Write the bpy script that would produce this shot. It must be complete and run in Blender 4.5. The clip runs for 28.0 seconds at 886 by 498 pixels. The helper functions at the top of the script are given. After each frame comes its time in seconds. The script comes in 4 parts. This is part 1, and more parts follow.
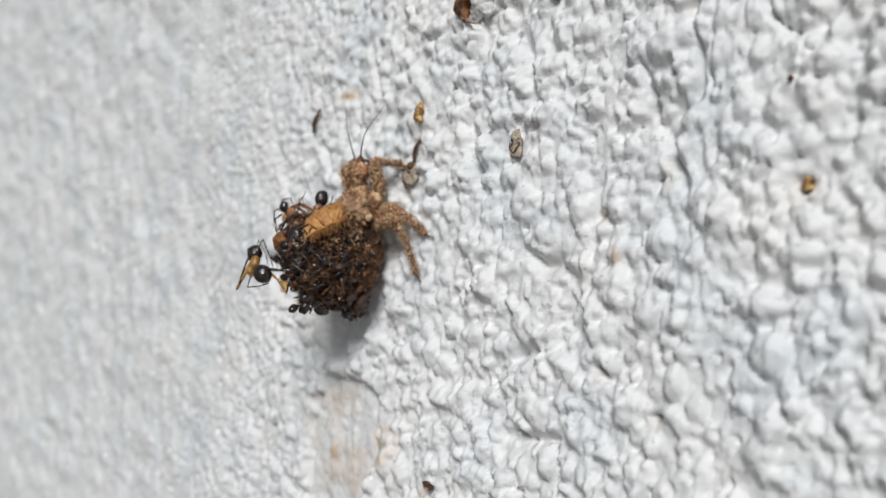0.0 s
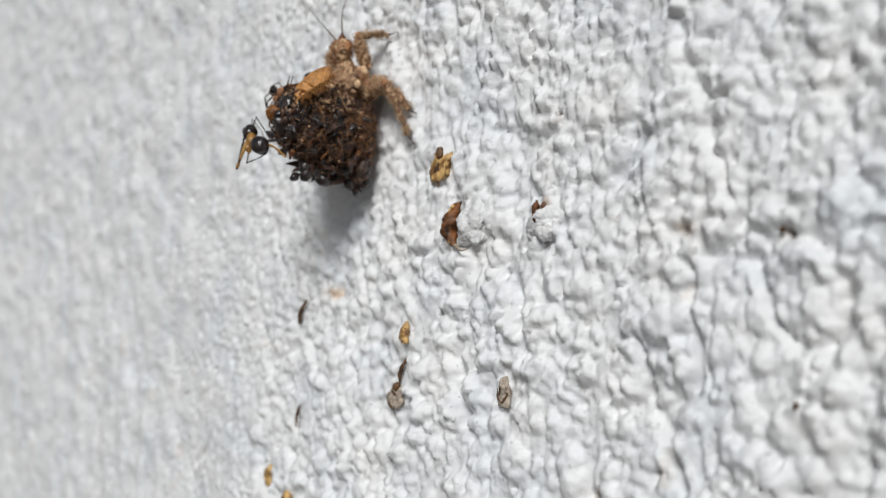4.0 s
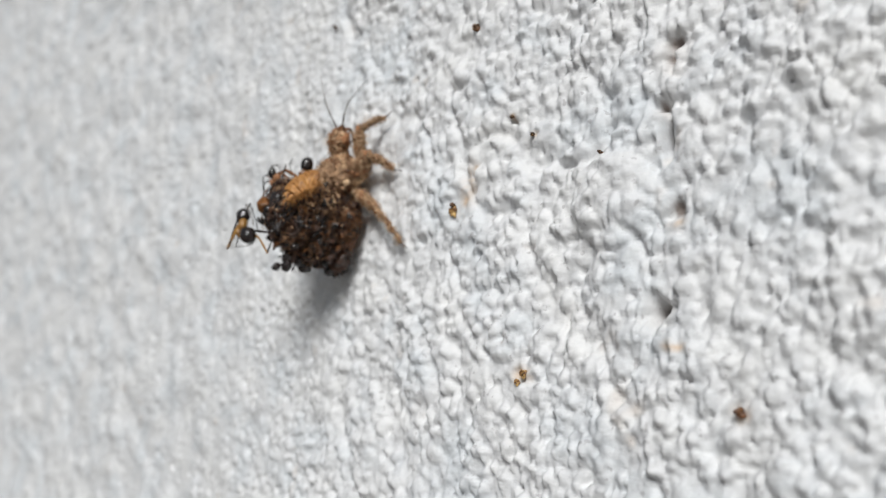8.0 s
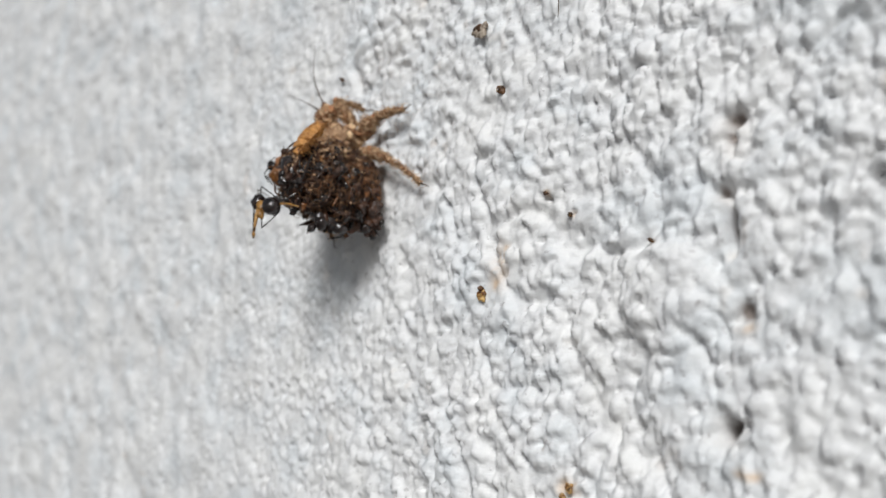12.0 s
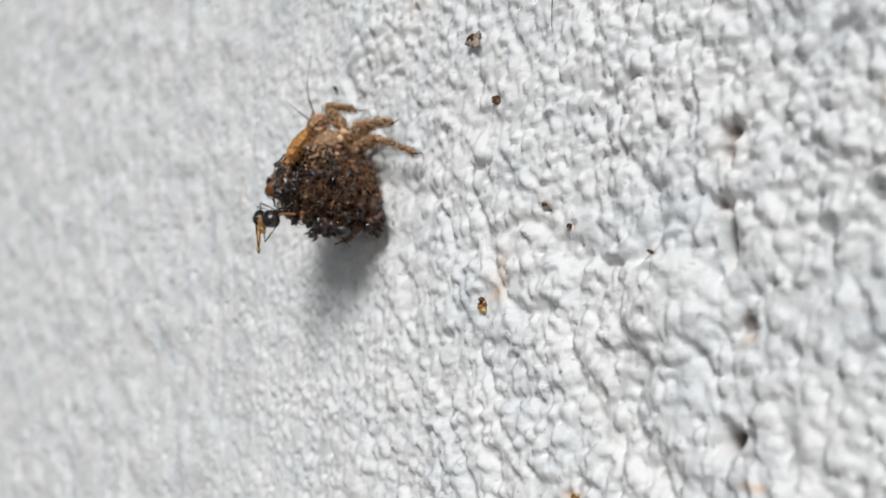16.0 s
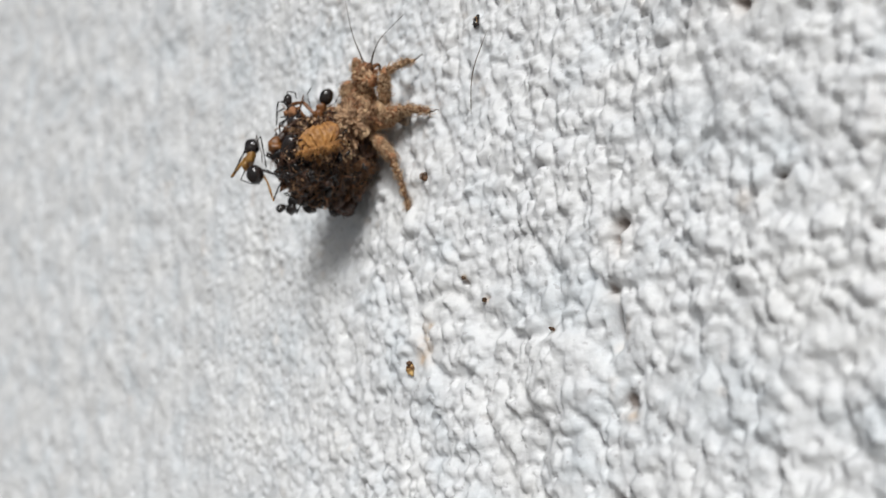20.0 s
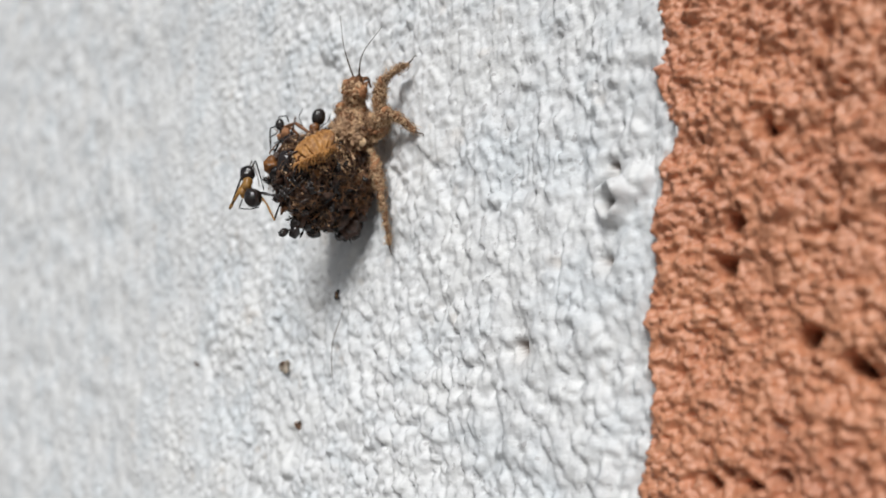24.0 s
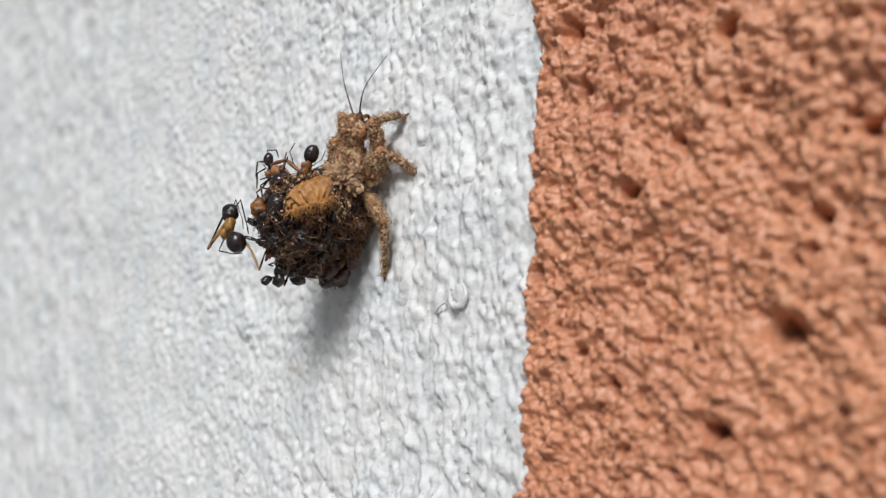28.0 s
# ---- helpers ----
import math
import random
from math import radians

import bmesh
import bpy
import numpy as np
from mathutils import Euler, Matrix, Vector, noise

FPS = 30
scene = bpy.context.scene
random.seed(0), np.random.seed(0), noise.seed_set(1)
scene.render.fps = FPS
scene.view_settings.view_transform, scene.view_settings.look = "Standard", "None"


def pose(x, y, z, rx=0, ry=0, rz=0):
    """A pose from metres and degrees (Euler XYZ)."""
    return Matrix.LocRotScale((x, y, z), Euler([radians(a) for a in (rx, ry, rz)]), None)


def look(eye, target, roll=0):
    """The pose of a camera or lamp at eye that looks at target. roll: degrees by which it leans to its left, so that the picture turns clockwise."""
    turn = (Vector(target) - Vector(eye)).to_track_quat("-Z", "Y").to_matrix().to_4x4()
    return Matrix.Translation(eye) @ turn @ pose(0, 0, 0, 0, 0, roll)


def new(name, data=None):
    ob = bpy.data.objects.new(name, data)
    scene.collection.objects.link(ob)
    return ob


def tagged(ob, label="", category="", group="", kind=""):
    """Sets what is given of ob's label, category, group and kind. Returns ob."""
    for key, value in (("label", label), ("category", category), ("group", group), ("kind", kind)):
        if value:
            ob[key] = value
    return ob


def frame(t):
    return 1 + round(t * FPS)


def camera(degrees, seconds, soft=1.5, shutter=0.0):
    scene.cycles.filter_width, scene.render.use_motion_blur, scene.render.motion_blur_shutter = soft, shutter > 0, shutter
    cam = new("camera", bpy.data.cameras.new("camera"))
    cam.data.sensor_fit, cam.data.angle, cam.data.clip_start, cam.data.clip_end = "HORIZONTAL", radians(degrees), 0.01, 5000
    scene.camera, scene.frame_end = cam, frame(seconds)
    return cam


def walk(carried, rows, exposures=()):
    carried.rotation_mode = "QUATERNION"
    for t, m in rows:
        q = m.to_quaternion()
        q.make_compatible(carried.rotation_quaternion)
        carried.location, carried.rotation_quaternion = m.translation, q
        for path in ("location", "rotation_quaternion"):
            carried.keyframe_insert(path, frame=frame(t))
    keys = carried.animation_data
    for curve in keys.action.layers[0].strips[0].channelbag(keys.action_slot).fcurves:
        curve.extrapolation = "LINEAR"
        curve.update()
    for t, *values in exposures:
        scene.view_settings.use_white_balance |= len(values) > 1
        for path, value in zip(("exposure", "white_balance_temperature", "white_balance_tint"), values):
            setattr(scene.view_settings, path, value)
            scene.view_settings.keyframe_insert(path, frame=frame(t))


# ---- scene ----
# ---- camera and its walk ----
cam = camera(55.0, 28.0, soft=1.3)
cam.data.dof.use_dof = True
cam.data.dof.focus_distance = 0.0385
cam.data.dof.aperture_fstop = 56.0
CAM = [
    (0, 0.04000, -0.02829, 1.20000, -0.84, -7.23, 48.79),
    (0.5, 0.03963, -0.02594, 1.19948, -0.83, -7.21, 48.68),
    (1, 0.03905, -0.02572, 1.19904, -0.92, -7.32, 48.73),
    (1.5, 0.03872, -0.02535, 1.19839, -0.98, -7.84, 48.79),
    (2, 0.03890, -0.02504, 1.20153, -0.76, -7.29, 49.74),
    (2.5, 0.03885, -0.02650, 1.20671, 0.34, -7.27, 49.41),
    (3, 0.03879, -0.02765, 1.20856, 1.16, -7.68, 49.30),
    (3.5, 0.03802, -0.02767, 1.20851, 1.00, -7.42, 49.63),
    (4, 0.03827, -0.02654, 1.20980, 1.20, -7.32, 49.84),
    (4.5, 0.03826, -0.02589, 1.21234, 2.47, -7.82, 50.17),
    (6.5, 0.03650, -0.02729, 1.21827, 5.10, -7.19, 48.46),
    (7, 0.03645, -0.02730, 1.21812, 5.09, -7.27, 48.57),
    (7.5, 0.03695, -0.02696, 1.22032, 4.77, -7.14, 49.21),
    (8, 0.03798, -0.02868, 1.22492, 5.60, -7.15, 48.75),
    (8.5, 0.03721, -0.02824, 1.22554, 6.08, -7.40, 48.75),
    (9, 0.03706, -0.02879, 1.22700, 5.86, -6.84, 48.94),
    (9.5, 0.03555, -0.02768, 1.22979, 6.11, -6.42, 48.87),
    (10, 0.03413, -0.02810, 1.22898, 5.63, -6.32, 48.99),
    (10.5, 0.03388, -0.02762, 1.22887, 5.74, -6.62, 49.16),
    (11, 0.03391, -0.02721, 1.22898, 5.69, -6.57, 49.31),
    (11.5, 0.03413, -0.02766, 1.22915, 5.63, -6.32, 48.89),
    (12, 0.03398, -0.02753, 1.22931, 5.52, -5.64, 48.90),
    (12.5, 0.03390, -0.02688, 1.22966, 5.55, -5.84, 49.62),
    (14.5, 0.03438, -0.02856, 1.23059, 4.76, -4.14, 48.61),
    (15, 0.03365, -0.02780, 1.23012, 4.45, -4.38, 48.95),
    (15.5, 0.03376, -0.02783, 1.23032, 4.55, -4.36, 48.73),
    (16, 0.03387, -0.02800, 1.23053, 4.55, -4.00, 48.56),
    (16.5, 0.03399, -0.02806, 1.23063, 4.42, -3.86, 48.72),
    (17, 0.03387, -0.02794, 1.23035, 4.46, -4.06, 48.72),
    (17.5, 0.03450, -0.02758, 1.23083, 4.66, -4.37, 49.06),
    (18, 0.03669, -0.02859, 1.23165, 4.69, -4.18, 48.18),
    (18.5, 0.03653, -0.02835, 1.23169, 4.53, -3.85, 48.24),
    (19, 0.03695, -0.02817, 1.23165, 4.70, -4.10, 48.27),
    (19.5, 0.03667, -0.02805, 1.23150, 4.66, -4.00, 48.33),
    (20, 0.03854, -0.02784, 1.23365, 4.88, -3.77, 48.45),
    (20.5, 0.04280, -0.02652, 1.23877, 6.43, -2.92, 49.93),
    (22.5, 0.04907, -0.02706, 1.24031, 5.89, -3.87, 50.18),
    (23, 0.04797, -0.02629, 1.23999, 6.17, -3.69, 49.97),
    (23.5, 0.04979, -0.02679, 1.24427, 5.78, -2.88, 50.10),
    (24, 0.04814, -0.02664, 1.24646, 5.90, -2.62, 49.16),
    (24.5, 0.04818, -0.02561, 1.24684, 5.99, -3.12, 49.57),
    (25, 0.04898, -0.02601, 1.25355, 6.30, -2.95, 49.90),
    (25.5, 0.04995, -0.02583, 1.25699, 5.76, -2.89, 49.65),
    (26, 0.05278, -0.02445, 1.26215, 5.59, -3.34, 51.33),
    (26.5, 0.05408, -0.02528, 1.26299, 5.71, -2.21, 50.54),
    (27, 0.05344, -0.02517, 1.26257, 5.66, -2.48, 50.57),
    (27.5, 0.05357, -0.02465, 1.26355, 5.93, -1.65, 50.52),
    (28, 0.05275, -0.02439, 1.26246, 6.45, -2.59, 49.43),
]
# seconds, place on the wall (x, z), heading, nose pitch and roll in degrees
CRAWL = [
    (0, 0.00229, 1.19910, 10.6, -4.9, 5.4),
    (1, 0.00215, 1.19917, 9.4, -3.4, 5.7),
    (2, 0.00004, 1.20670, 15.4, 0.1, 0.5),
    (3, -0.00063, 1.20831, 17.2, 1.1, -2.3),
    (4, -0.00093, 1.21725, 19.0, -0.9, 4.1),
    (7, -0.00276, 1.22600, 19.8, 3.1, -2.1),
    (8, -0.00354, 1.23164, 2.2, 1.0, -0.6),
    (9, -0.00523, 1.23743, 16.5, 1.1, -0.4),
    (10, -0.00517, 1.23748, 30.3, 1.7, 2.0),
    (11, -0.00523, 1.23735, 29.7, 3.3, 4.9),
    (12, -0.00512, 1.23765, 34.8, 2.0, 0.3),
    (15, -0.00511, 1.23809, 39.9, 2.1, -5.1),
    (17, -0.00407, 1.23837, 42.4, 0.2, -8.3),
    (17.5, -0.00283, 1.23859, 29.8, 2.4, -5.8),
    (18, -0.00190, 1.23839, 26.6, -1.9, -8.8),
    (19, -0.00213, 1.23911, -2.4, -0.0, 1.0),
    (20, 0.00054, 1.24317, -22.1, 3.3, 4.0),
    (23, 0.00869, 1.25044, -12.8, -2.9, 11.8),
    (24, 0.01106, 1.25557, -9.6, 1.6, 1.9),
    (25, 0.01208, 1.26187, -9.8, 1.5, 4.8),
    (26, 0.01386, 1.26673, -18.6, 3.0, -3.8),
    (27, 0.01548, 1.26732, -24.8, -3.3, 6.6),
    (28, 0.01797, 1.26919, -15.1, 0.1, 8.0),
]
FRONT_FOOT = [(0, 2.29, 4.04), (1, 2.59, 4.05), (2, 2.01, 4.07), (3, 2.3, 3.75), (4, 2.42, 4.17), (7, 1.35, 3.95), (8, 2.31, 5.05), (9, 0.94, 3.82), (10, 1.44, 3.79), (11, 1.17, 4.31), (12, 1.73, 3.34), (15, 2.1, 3.2), (17, 1.8, 3.3), (17.5, 1.82, 3.97), (18, 0.77, 3.43), (19, 2.9, 5.56), (20, 1.82, 5.14), (23, 1.23, 4.38), (24, 2.66, 5.81), (25, 1.54, 4.32), (26, 2.04, 3.51), (27, 2.19, 5.28), (28, 1.74, 4.76)]
MIDDLE_FOOT = [(0, 4.46, 0.02), (1, 4.18, 0.06), (2, 4.31, 1.0), (3, 4.4, 2.65), (4, 3.63, -0.81), (7, 4.37, 1.93), (8, 3.61, 1.85), (9, 4.54, 0.77), (10, 4.22, -0.15), (11, 4.36, 0.0), (12, 4.48, 0.93), (15, 4.56, -0.43), (17, 4.07, -0.22), (17.5, 3.93, 1.38), (18, 4.01, 0.89), (19, 3.97, 1.82), (20, 4.39, 3.07), (23, 3.43, 2.59), (24, 3.57, 1.81), (25, 2.81, 1.43), (26, 5.82, 2.47), (27, 3.05, 2.48), (28, 3.25, 2.23)]
HIND_FOOT = [(0, 3.72, -1.93), (1, 4.32, -2.04), (2, 4.01, -3.32), (3, 5.27, -2.19), (4, 3.37, -2.15), (7, 3.68, -3.57), (8, 5.9, -3.02), (9, 4.59, -3.18), (10, 4.58, -4.01), (11, 4.8, -4.21), (12, 4.19, -4.39), (15, 4.58, -2.77), (17, 4.02, -2.92), (17.5, 5.15, -1.89), (18, 6.1, -3.65), (19, 5.97, -0.85), (20, 4.54, -2.29), (23, 3.33, -3.72), (24, 2.77, -4.28), (25, 3.37, -4.15), (26, 3.6, -2.09), (27, 2.94, -2.45), (28, 2.66, -2.99)]
walk(cam, [(t, pose(x, y, z, 90 + pitch, roll, yaw)) for t, x, y, z, pitch, roll, yaw in CAM], exposures=[(0, -0.07), (12, -0.02), (20, 0.0), (24, 0.03), (28, 0.06)])

# ---- light: a bright overcast sky, the brightest part high in front of the wall ----
SUN_AZIMUTH, SUN_HEIGHT = 33.0, 37.0
world = bpy.data.worlds.new("overcast_sky")
scene.world = world
world.use_nodes = True
wn = world.node_tree.nodes
sky = wn.new("ShaderNodeTexSky")
sky.sky_type = "NISHITA"
sky.sun_disc = False
sky.sun_elevation = radians(SUN_HEIGHT)
sky.sun_rotation = radians(180.0 - SUN_AZIMUTH)
sky.dust_density = 1.0
wn["Background"].inputs["Strength"].default_value = 0.050
grey = wn.new("ShaderNodeHueSaturation")
grey.inputs["Saturation"].default_value = 0.35
world.node_tree.links.new(sky.outputs["Color"], grey.inputs["Color"])
world.node_tree.links.new(grey.outputs["Color"], wn["Background"].inputs["Color"])
sun = new("sun", bpy.data.lights.new("sun", "SUN"))
sun.data.energy = 3.0
sun.data.angle = radians(22.0)
sun.data.color = (0.975, 0.985, 0.98)
sun_way = Vector((math.sin(radians(SUN_AZIMUTH)) * math.cos(radians(SUN_HEIGHT)), -math.cos(radians(SUN_AZIMUTH)) * math.cos(radians(SUN_HEIGHT)), math.sin(radians(SUN_HEIGHT))))
sun.matrix_world = look(sun_way * 3.0, (0, 0, 0))

# ---- materials ----
MM = 0.001


def material(name, colour, rough=0.6, metal=0.0, spec=0.5):
    m = bpy.data.materials.new(name)
    m.use_nodes = True
    b = m.node_tree.nodes["Principled BSDF"]
    b.inputs["Base Color"].default_value = (*colour, 1)
    b.inputs["Roughness"].default_value = rough
    b.inputs["Metallic"].default_value = metal
    b.inputs["Specular IOR Level"].default_value = spec
    return m


def noise_node(m, scale, detail=4.0, rough=0.6, kind="ShaderNodeTexNoise"):
    n = m.node_tree.nodes.new(kind)
    n.inputs["Scale"].default_value = scale
    if kind == "ShaderNodeTexNoise":
        n.inputs["Detail"].default_value = detail
        n.inputs["Roughness"].default_value = rough
    co = m.node_tree.nodes.new("ShaderNodeTexCoord")
    m.node_tree.links.new(co.outputs["Object"], n.inputs["Vector"])
    return n


def ramp(m, source, stops):
    r = m.node_tree.nodes.new("ShaderNodeValToRGB")
    r.color_ramp.elements[0].position, r.color_ramp.elements[0].color = stops[0][0], (*stops[0][1], 1)
    r.color_ramp.elements[1].position, r.color_ramp.elements[1].color = stops[-1][0], (*stops[-1][1], 1)
    for p, c in stops[1:-1]:
        e = r.color_ramp.elements.new(p)
        e.color = (*c, 1)
    m.node_tree.links.new(source, r.inputs["Fac"])
    return r


def mix(m, fac, a, b, mode="MIX"):
    n = m.node_tree.nodes.new("ShaderNodeMix")
    n.data_type, n.blend_type = "RGBA", mode
    for sock, v in ((n.inputs[0], fac), (n.inputs[6], a), (n.inputs[7], b)):
        if isinstance(v, (int, float)):
            sock.default_value = v
        elif isinstance(v, tuple):
            sock.default_value = (*v, 1)
        else:
            m.node_tree.links.new(v, sock)
    return n.outputs[2]


def base(m, colour):
    m.node_tree.links.new(colour, m.node_tree.nodes["Principled BSDF"].inputs["Base Color"])


def bump(m, height, distance, strength=1.0):
    n = m.node_tree.nodes.new("ShaderNodeBump")
    n.inputs["Strength"].default_value = strength
    n.inputs["Distance"].default_value = distance
    m.node_tree.links.new(height, n.inputs["Height"])
    m.node_tree.links.new(n.outputs["Normal"], m.node_tree.nodes["Principled BSDF"].inputs["Normal"])


def attribute(m, name):
    n = m.node_tree.nodes.new("ShaderNodeAttribute")
    n.attribute_name = name
    return n.outputs["Fac"]


def white_paint():
    m = material("white_masonry_paint", (0.8, 0.8, 0.8), 0.55, spec=0.4)
    broad = noise_node(m, 210.0, 4)
    fine = noise_node(m, 1500.0, 5)
    c = ramp(m, broad.outputs["Fac"], [(0.34, (0.64, 0.67, 0.69)), (0.5, (0.72, 0.72, 0.72)), (0.72, (0.755, 0.745, 0.725))]).outputs["Color"]
    c = mix(m, 0.25, c, ramp(m, fine.outputs["Fac"], [(0.35, (0.58, 0.58, 0.60)), (0.6, (0.77, 0.77, 0.765))]).outputs["Color"])
    dirt = noise_node(m, 2100.0, 2, 0.5)
    c = mix(m, ramp(m, dirt.outputs["Fac"], [(0.655, (0, 0, 0)), (0.72, (0.45, 0.45, 0.45))]).outputs["Color"], c, (0.27, 0.25, 0.25))
    c = mix(m, attribute(m, "stain"), c, (0.57, 0.39, 0.23))
    # dirt smears, plus shade painted into holes, cracks and pits
    c = mix(m, attribute(m, "grime_and_shade"), c, (0.20, 0.16, 0.14))
    base(m, c)
    grain = noise_node(m, 5200.0, 3, 0.6)
    bump(m, mix(m, 0.30, fine.outputs["Color"], grain.outputs["Color"]), 0.13 * MM, 0.9)
    return m


def orange_paint():
    m = material("terracotta_masonry_paint", (0.45, 0.16, 0.08), 0.36, spec=0.55)
    broad = noise_node(m, 160.0, 3)
    fine = noise_node(m, 3800.0, 4, 0.6)
    c = ramp(m, broad.outputs["Fac"], [(0.3, (0.48, 0.185, 0.09)), (0.55, (0.58, 0.245, 0.115)), (0.75, (0.64, 0.29, 0.145))]).outputs["Color"]
    c = mix(m, 0.42, c, ramp(m, fine.outputs["Fac"], [(0.34, (0.36, 0.105, 0.05)), (0.66, (0.84, 0.46, 0.32))]).outputs["Color"])
    # on the band this mask is only shade painted into its pits
    c = mix(m, attribute(m, "grime_and_shade"), c, (0.10, 0.035, 0.02))
    base(m, c)
    bump(m, fine.outputs["Fac"], 0.085 * MM, 1.0)
    return m


def speckled(name, dark, light, scale, rough=0.7, depth=0.05, spec=0.4, vary=0.0, spread=0.135, island=0.0):
    """A crusty or chitinous surface with two scales of variation."""
    m = material(name, dark, rough, spec=spec)
    n = noise_node(m, scale, 5, 0.65)
    w = noise_node(m, scale * 4.5, 3)
    mid = tuple((a + b) / 2 for a, b in zip(dark, light))
    c = ramp(m, n.outputs["Fac"], [(0.505 - spread, dark), (0.505, mid), (0.505 + spread, light)]).outputs["Color"]
    c = mix(m, 0.35, c, ramp(m, w.outputs["Fac"], [(0.35, dark), (0.65, light)]).outputs["Color"])
    if vary:
        info = m.node_tree.nodes.new("ShaderNodeObjectInfo")
        c = mix(m, vary, c, ramp(m, info.outputs["Random"], [(0.0, tuple(v * 0.5 for v in dark)), (0.6, mid), (1.0, tuple(min(1, v * 1.3) for v in light))]).outputs["Color"])
    if island:
        grain = m.node_tree.nodes.new("ShaderNodeNewGeometry")
        c = mix(m, island, c, ramp(m, grain.outputs["Random Per Island"], [(0.0, dark), (0.45, mid), (1.0, tuple(min(1, v * 1.15) for v in light))]).outputs["Color"])
    base(m, c)
    bump(m, w.outputs["Fac"], depth * MM, 0.9)
    return m


WHITE, ORANGE = white_paint(), orange_paint()
CRUST = speckled("dusty_tan_crust", (0.085, 0.028, 0.012), (0.93, 0.63, 0.38), 1900, 0.8, 0.12, 0.3, 0.0, 0.085, 0.62)
DEBRIS = speckled("dark_brown_debris", (0.006, 0.003, 0.0025), (0.112, 0.046, 0.021), 1900, 0.30, 0.08, 0.6, 0.4, 0.10)
CHITIN = speckled("glossy_black_chitin", (0.005, 0.005, 0.006), (0.034, 0.022, 0.018), 1400, 0.20, 0.03, 0.6)
AMBER = speckled("amber_chitin", (0.10, 0.04, 0.01), (0.50, 0.27, 0.07), 1200, 0.35, 0.02, 0.5)
RUST = speckled("red_brown_chitin", (0.035, 0.014, 0.006), (0.26, 0.10, 0.028), 1200, 0.35, 0.03, 0.5)
TAN = speckled("tan_shell", (0.13, 0.045, 0.011), (0.57, 0.28, 0.085), 1100, 0.5, 0.04, 0.35)
HAIR = speckled("dusty_brown_fibre", (0.06, 0.022, 0.010), (0.76, 0.47, 0.27), 1500, 0.6, 0.02, 0.4, 0.0, 0.12, 0.6)
FEELER = speckled("dark_feeler", (0.03, 0.022, 0.018), (0.14, 0.09, 0.06), 1200, 0.5, 0.01)
FUZZ = speckled("dark_brown_hair", (0.020, 0.009, 0.005), (0.40, 0.21, 0.10), 1500, 0.5, 0.02, 0.5, 0.0, 0.12, 0.6)
UNDER = speckled("dark_dusty_crust", (0.028, 0.010, 0.005), (0.54, 0.26, 0.125), 1500, 0.7, 0.12, 0.3, 0.0, 0.10, 0.5)
SEED = speckled("amber_brown_seed", (0.014, 0.006, 0.003), (0.28, 0.11, 0.026), 900, 0.4, 0.03, 0.4)
HUSK = speckled("amber_husk", (0.13, 0.045, 0.010), (0.72, 0.47, 0.18), 1500, 0.4, 0.05, 0.5, 0.0, 0.09)
COCOON = speckled("rusty_cocoon", (0.016, 0.009, 0.006), (0.27, 0.10, 0.03), 1300, 0.5, 0.08, 0.4, 0.0, 0.09)
DARKCHIP = speckled("dark_brown_chip", (0.02, 0.012, 0.008), (0.17, 0.085, 0.04), 1400, 0.55, 0.06)
GREYCHIP = speckled("grey_brown_chip", (0.16, 0.12, 0.09), (0.55, 0.47, 0.38), 1400, 0.7, 0.05)
EARTH = speckled("packed_earth", (0.11, 0.105, 0.10), (0.22, 0.21, 0.20), 40, 0.9, 2.0)


# ---- mesh helpers ----
def link_mesh(name, verts, faces, mat, parent=None, label="", smooth=True):
    me = bpy.data.meshes.new(name)
    me.from_pydata([tuple(v) for v in verts], [], faces)
    if smooth:
        me.polygons.foreach_set("use_smooth", np.ones(len(me.polygons), dtype=bool))
    me.materials.append(mat)
    ob = new(name, me)
    if parent:
        ob.parent = parent
    if label:
        ob["label"] = label
    return ob


def part(name, bm, mat, parent, label=""):
    me = bpy.data.meshes.new(name)
    bm.to_mesh(me)
    bm.free()
    me.polygons.foreach_set("use_smooth", np.ones(len(me.polygons), dtype=bool))
    me.materials.append(mat)
    ob = new(name, me)
    ob.parent = parent
    if label:
        ob["label"] = label
    return ob


def hash2(i, j, k):
    """Repeatable random numbers in 0..1 for whole numbers i, j."""
    h = (i.astype(np.int64) * 374761393 + j.astype(np.int64) * 668265263 + k * 974634777) & 0x7FFFFFFF
    h = ((h ^ (h >> 13)) * 1274126177) & 0x7FFFFFFF
    h = ((h ^ (h >> 15)) * 461845907) & 0x7FFFFFFF
    return ((h ^ (h >> 16)) & 0xFFFFFF) / float(0x1000000)


def value_noise(x, z, size, k):
    u, v = x / size, z / size
    i, j = np.floor(u).astype(np.int32), np.floor(v).astype(np.int32)
    a, b = u - i, v - j
    a, b = a * a * (3 - 2 * a), b * b * (3 - 2 * b)
    i0, j0, wide = i.min(), j.min(), j.max() - j.min() + 2
    gi, gj = np.meshgrid(np.arange(i0, i.max() + 2), np.arange(j0, j0 + wide), indexing="ij")
    table = hash2(gi, gj, k).ravel()
    at = (i - i0) * wide + (j - j0)
    return (table[at] * (1 - a) + table[at + wide] * a) * (1 - b) + (table[at + 1] * (1 - a) + table[at + wide + 1] * a) * b - 0.5


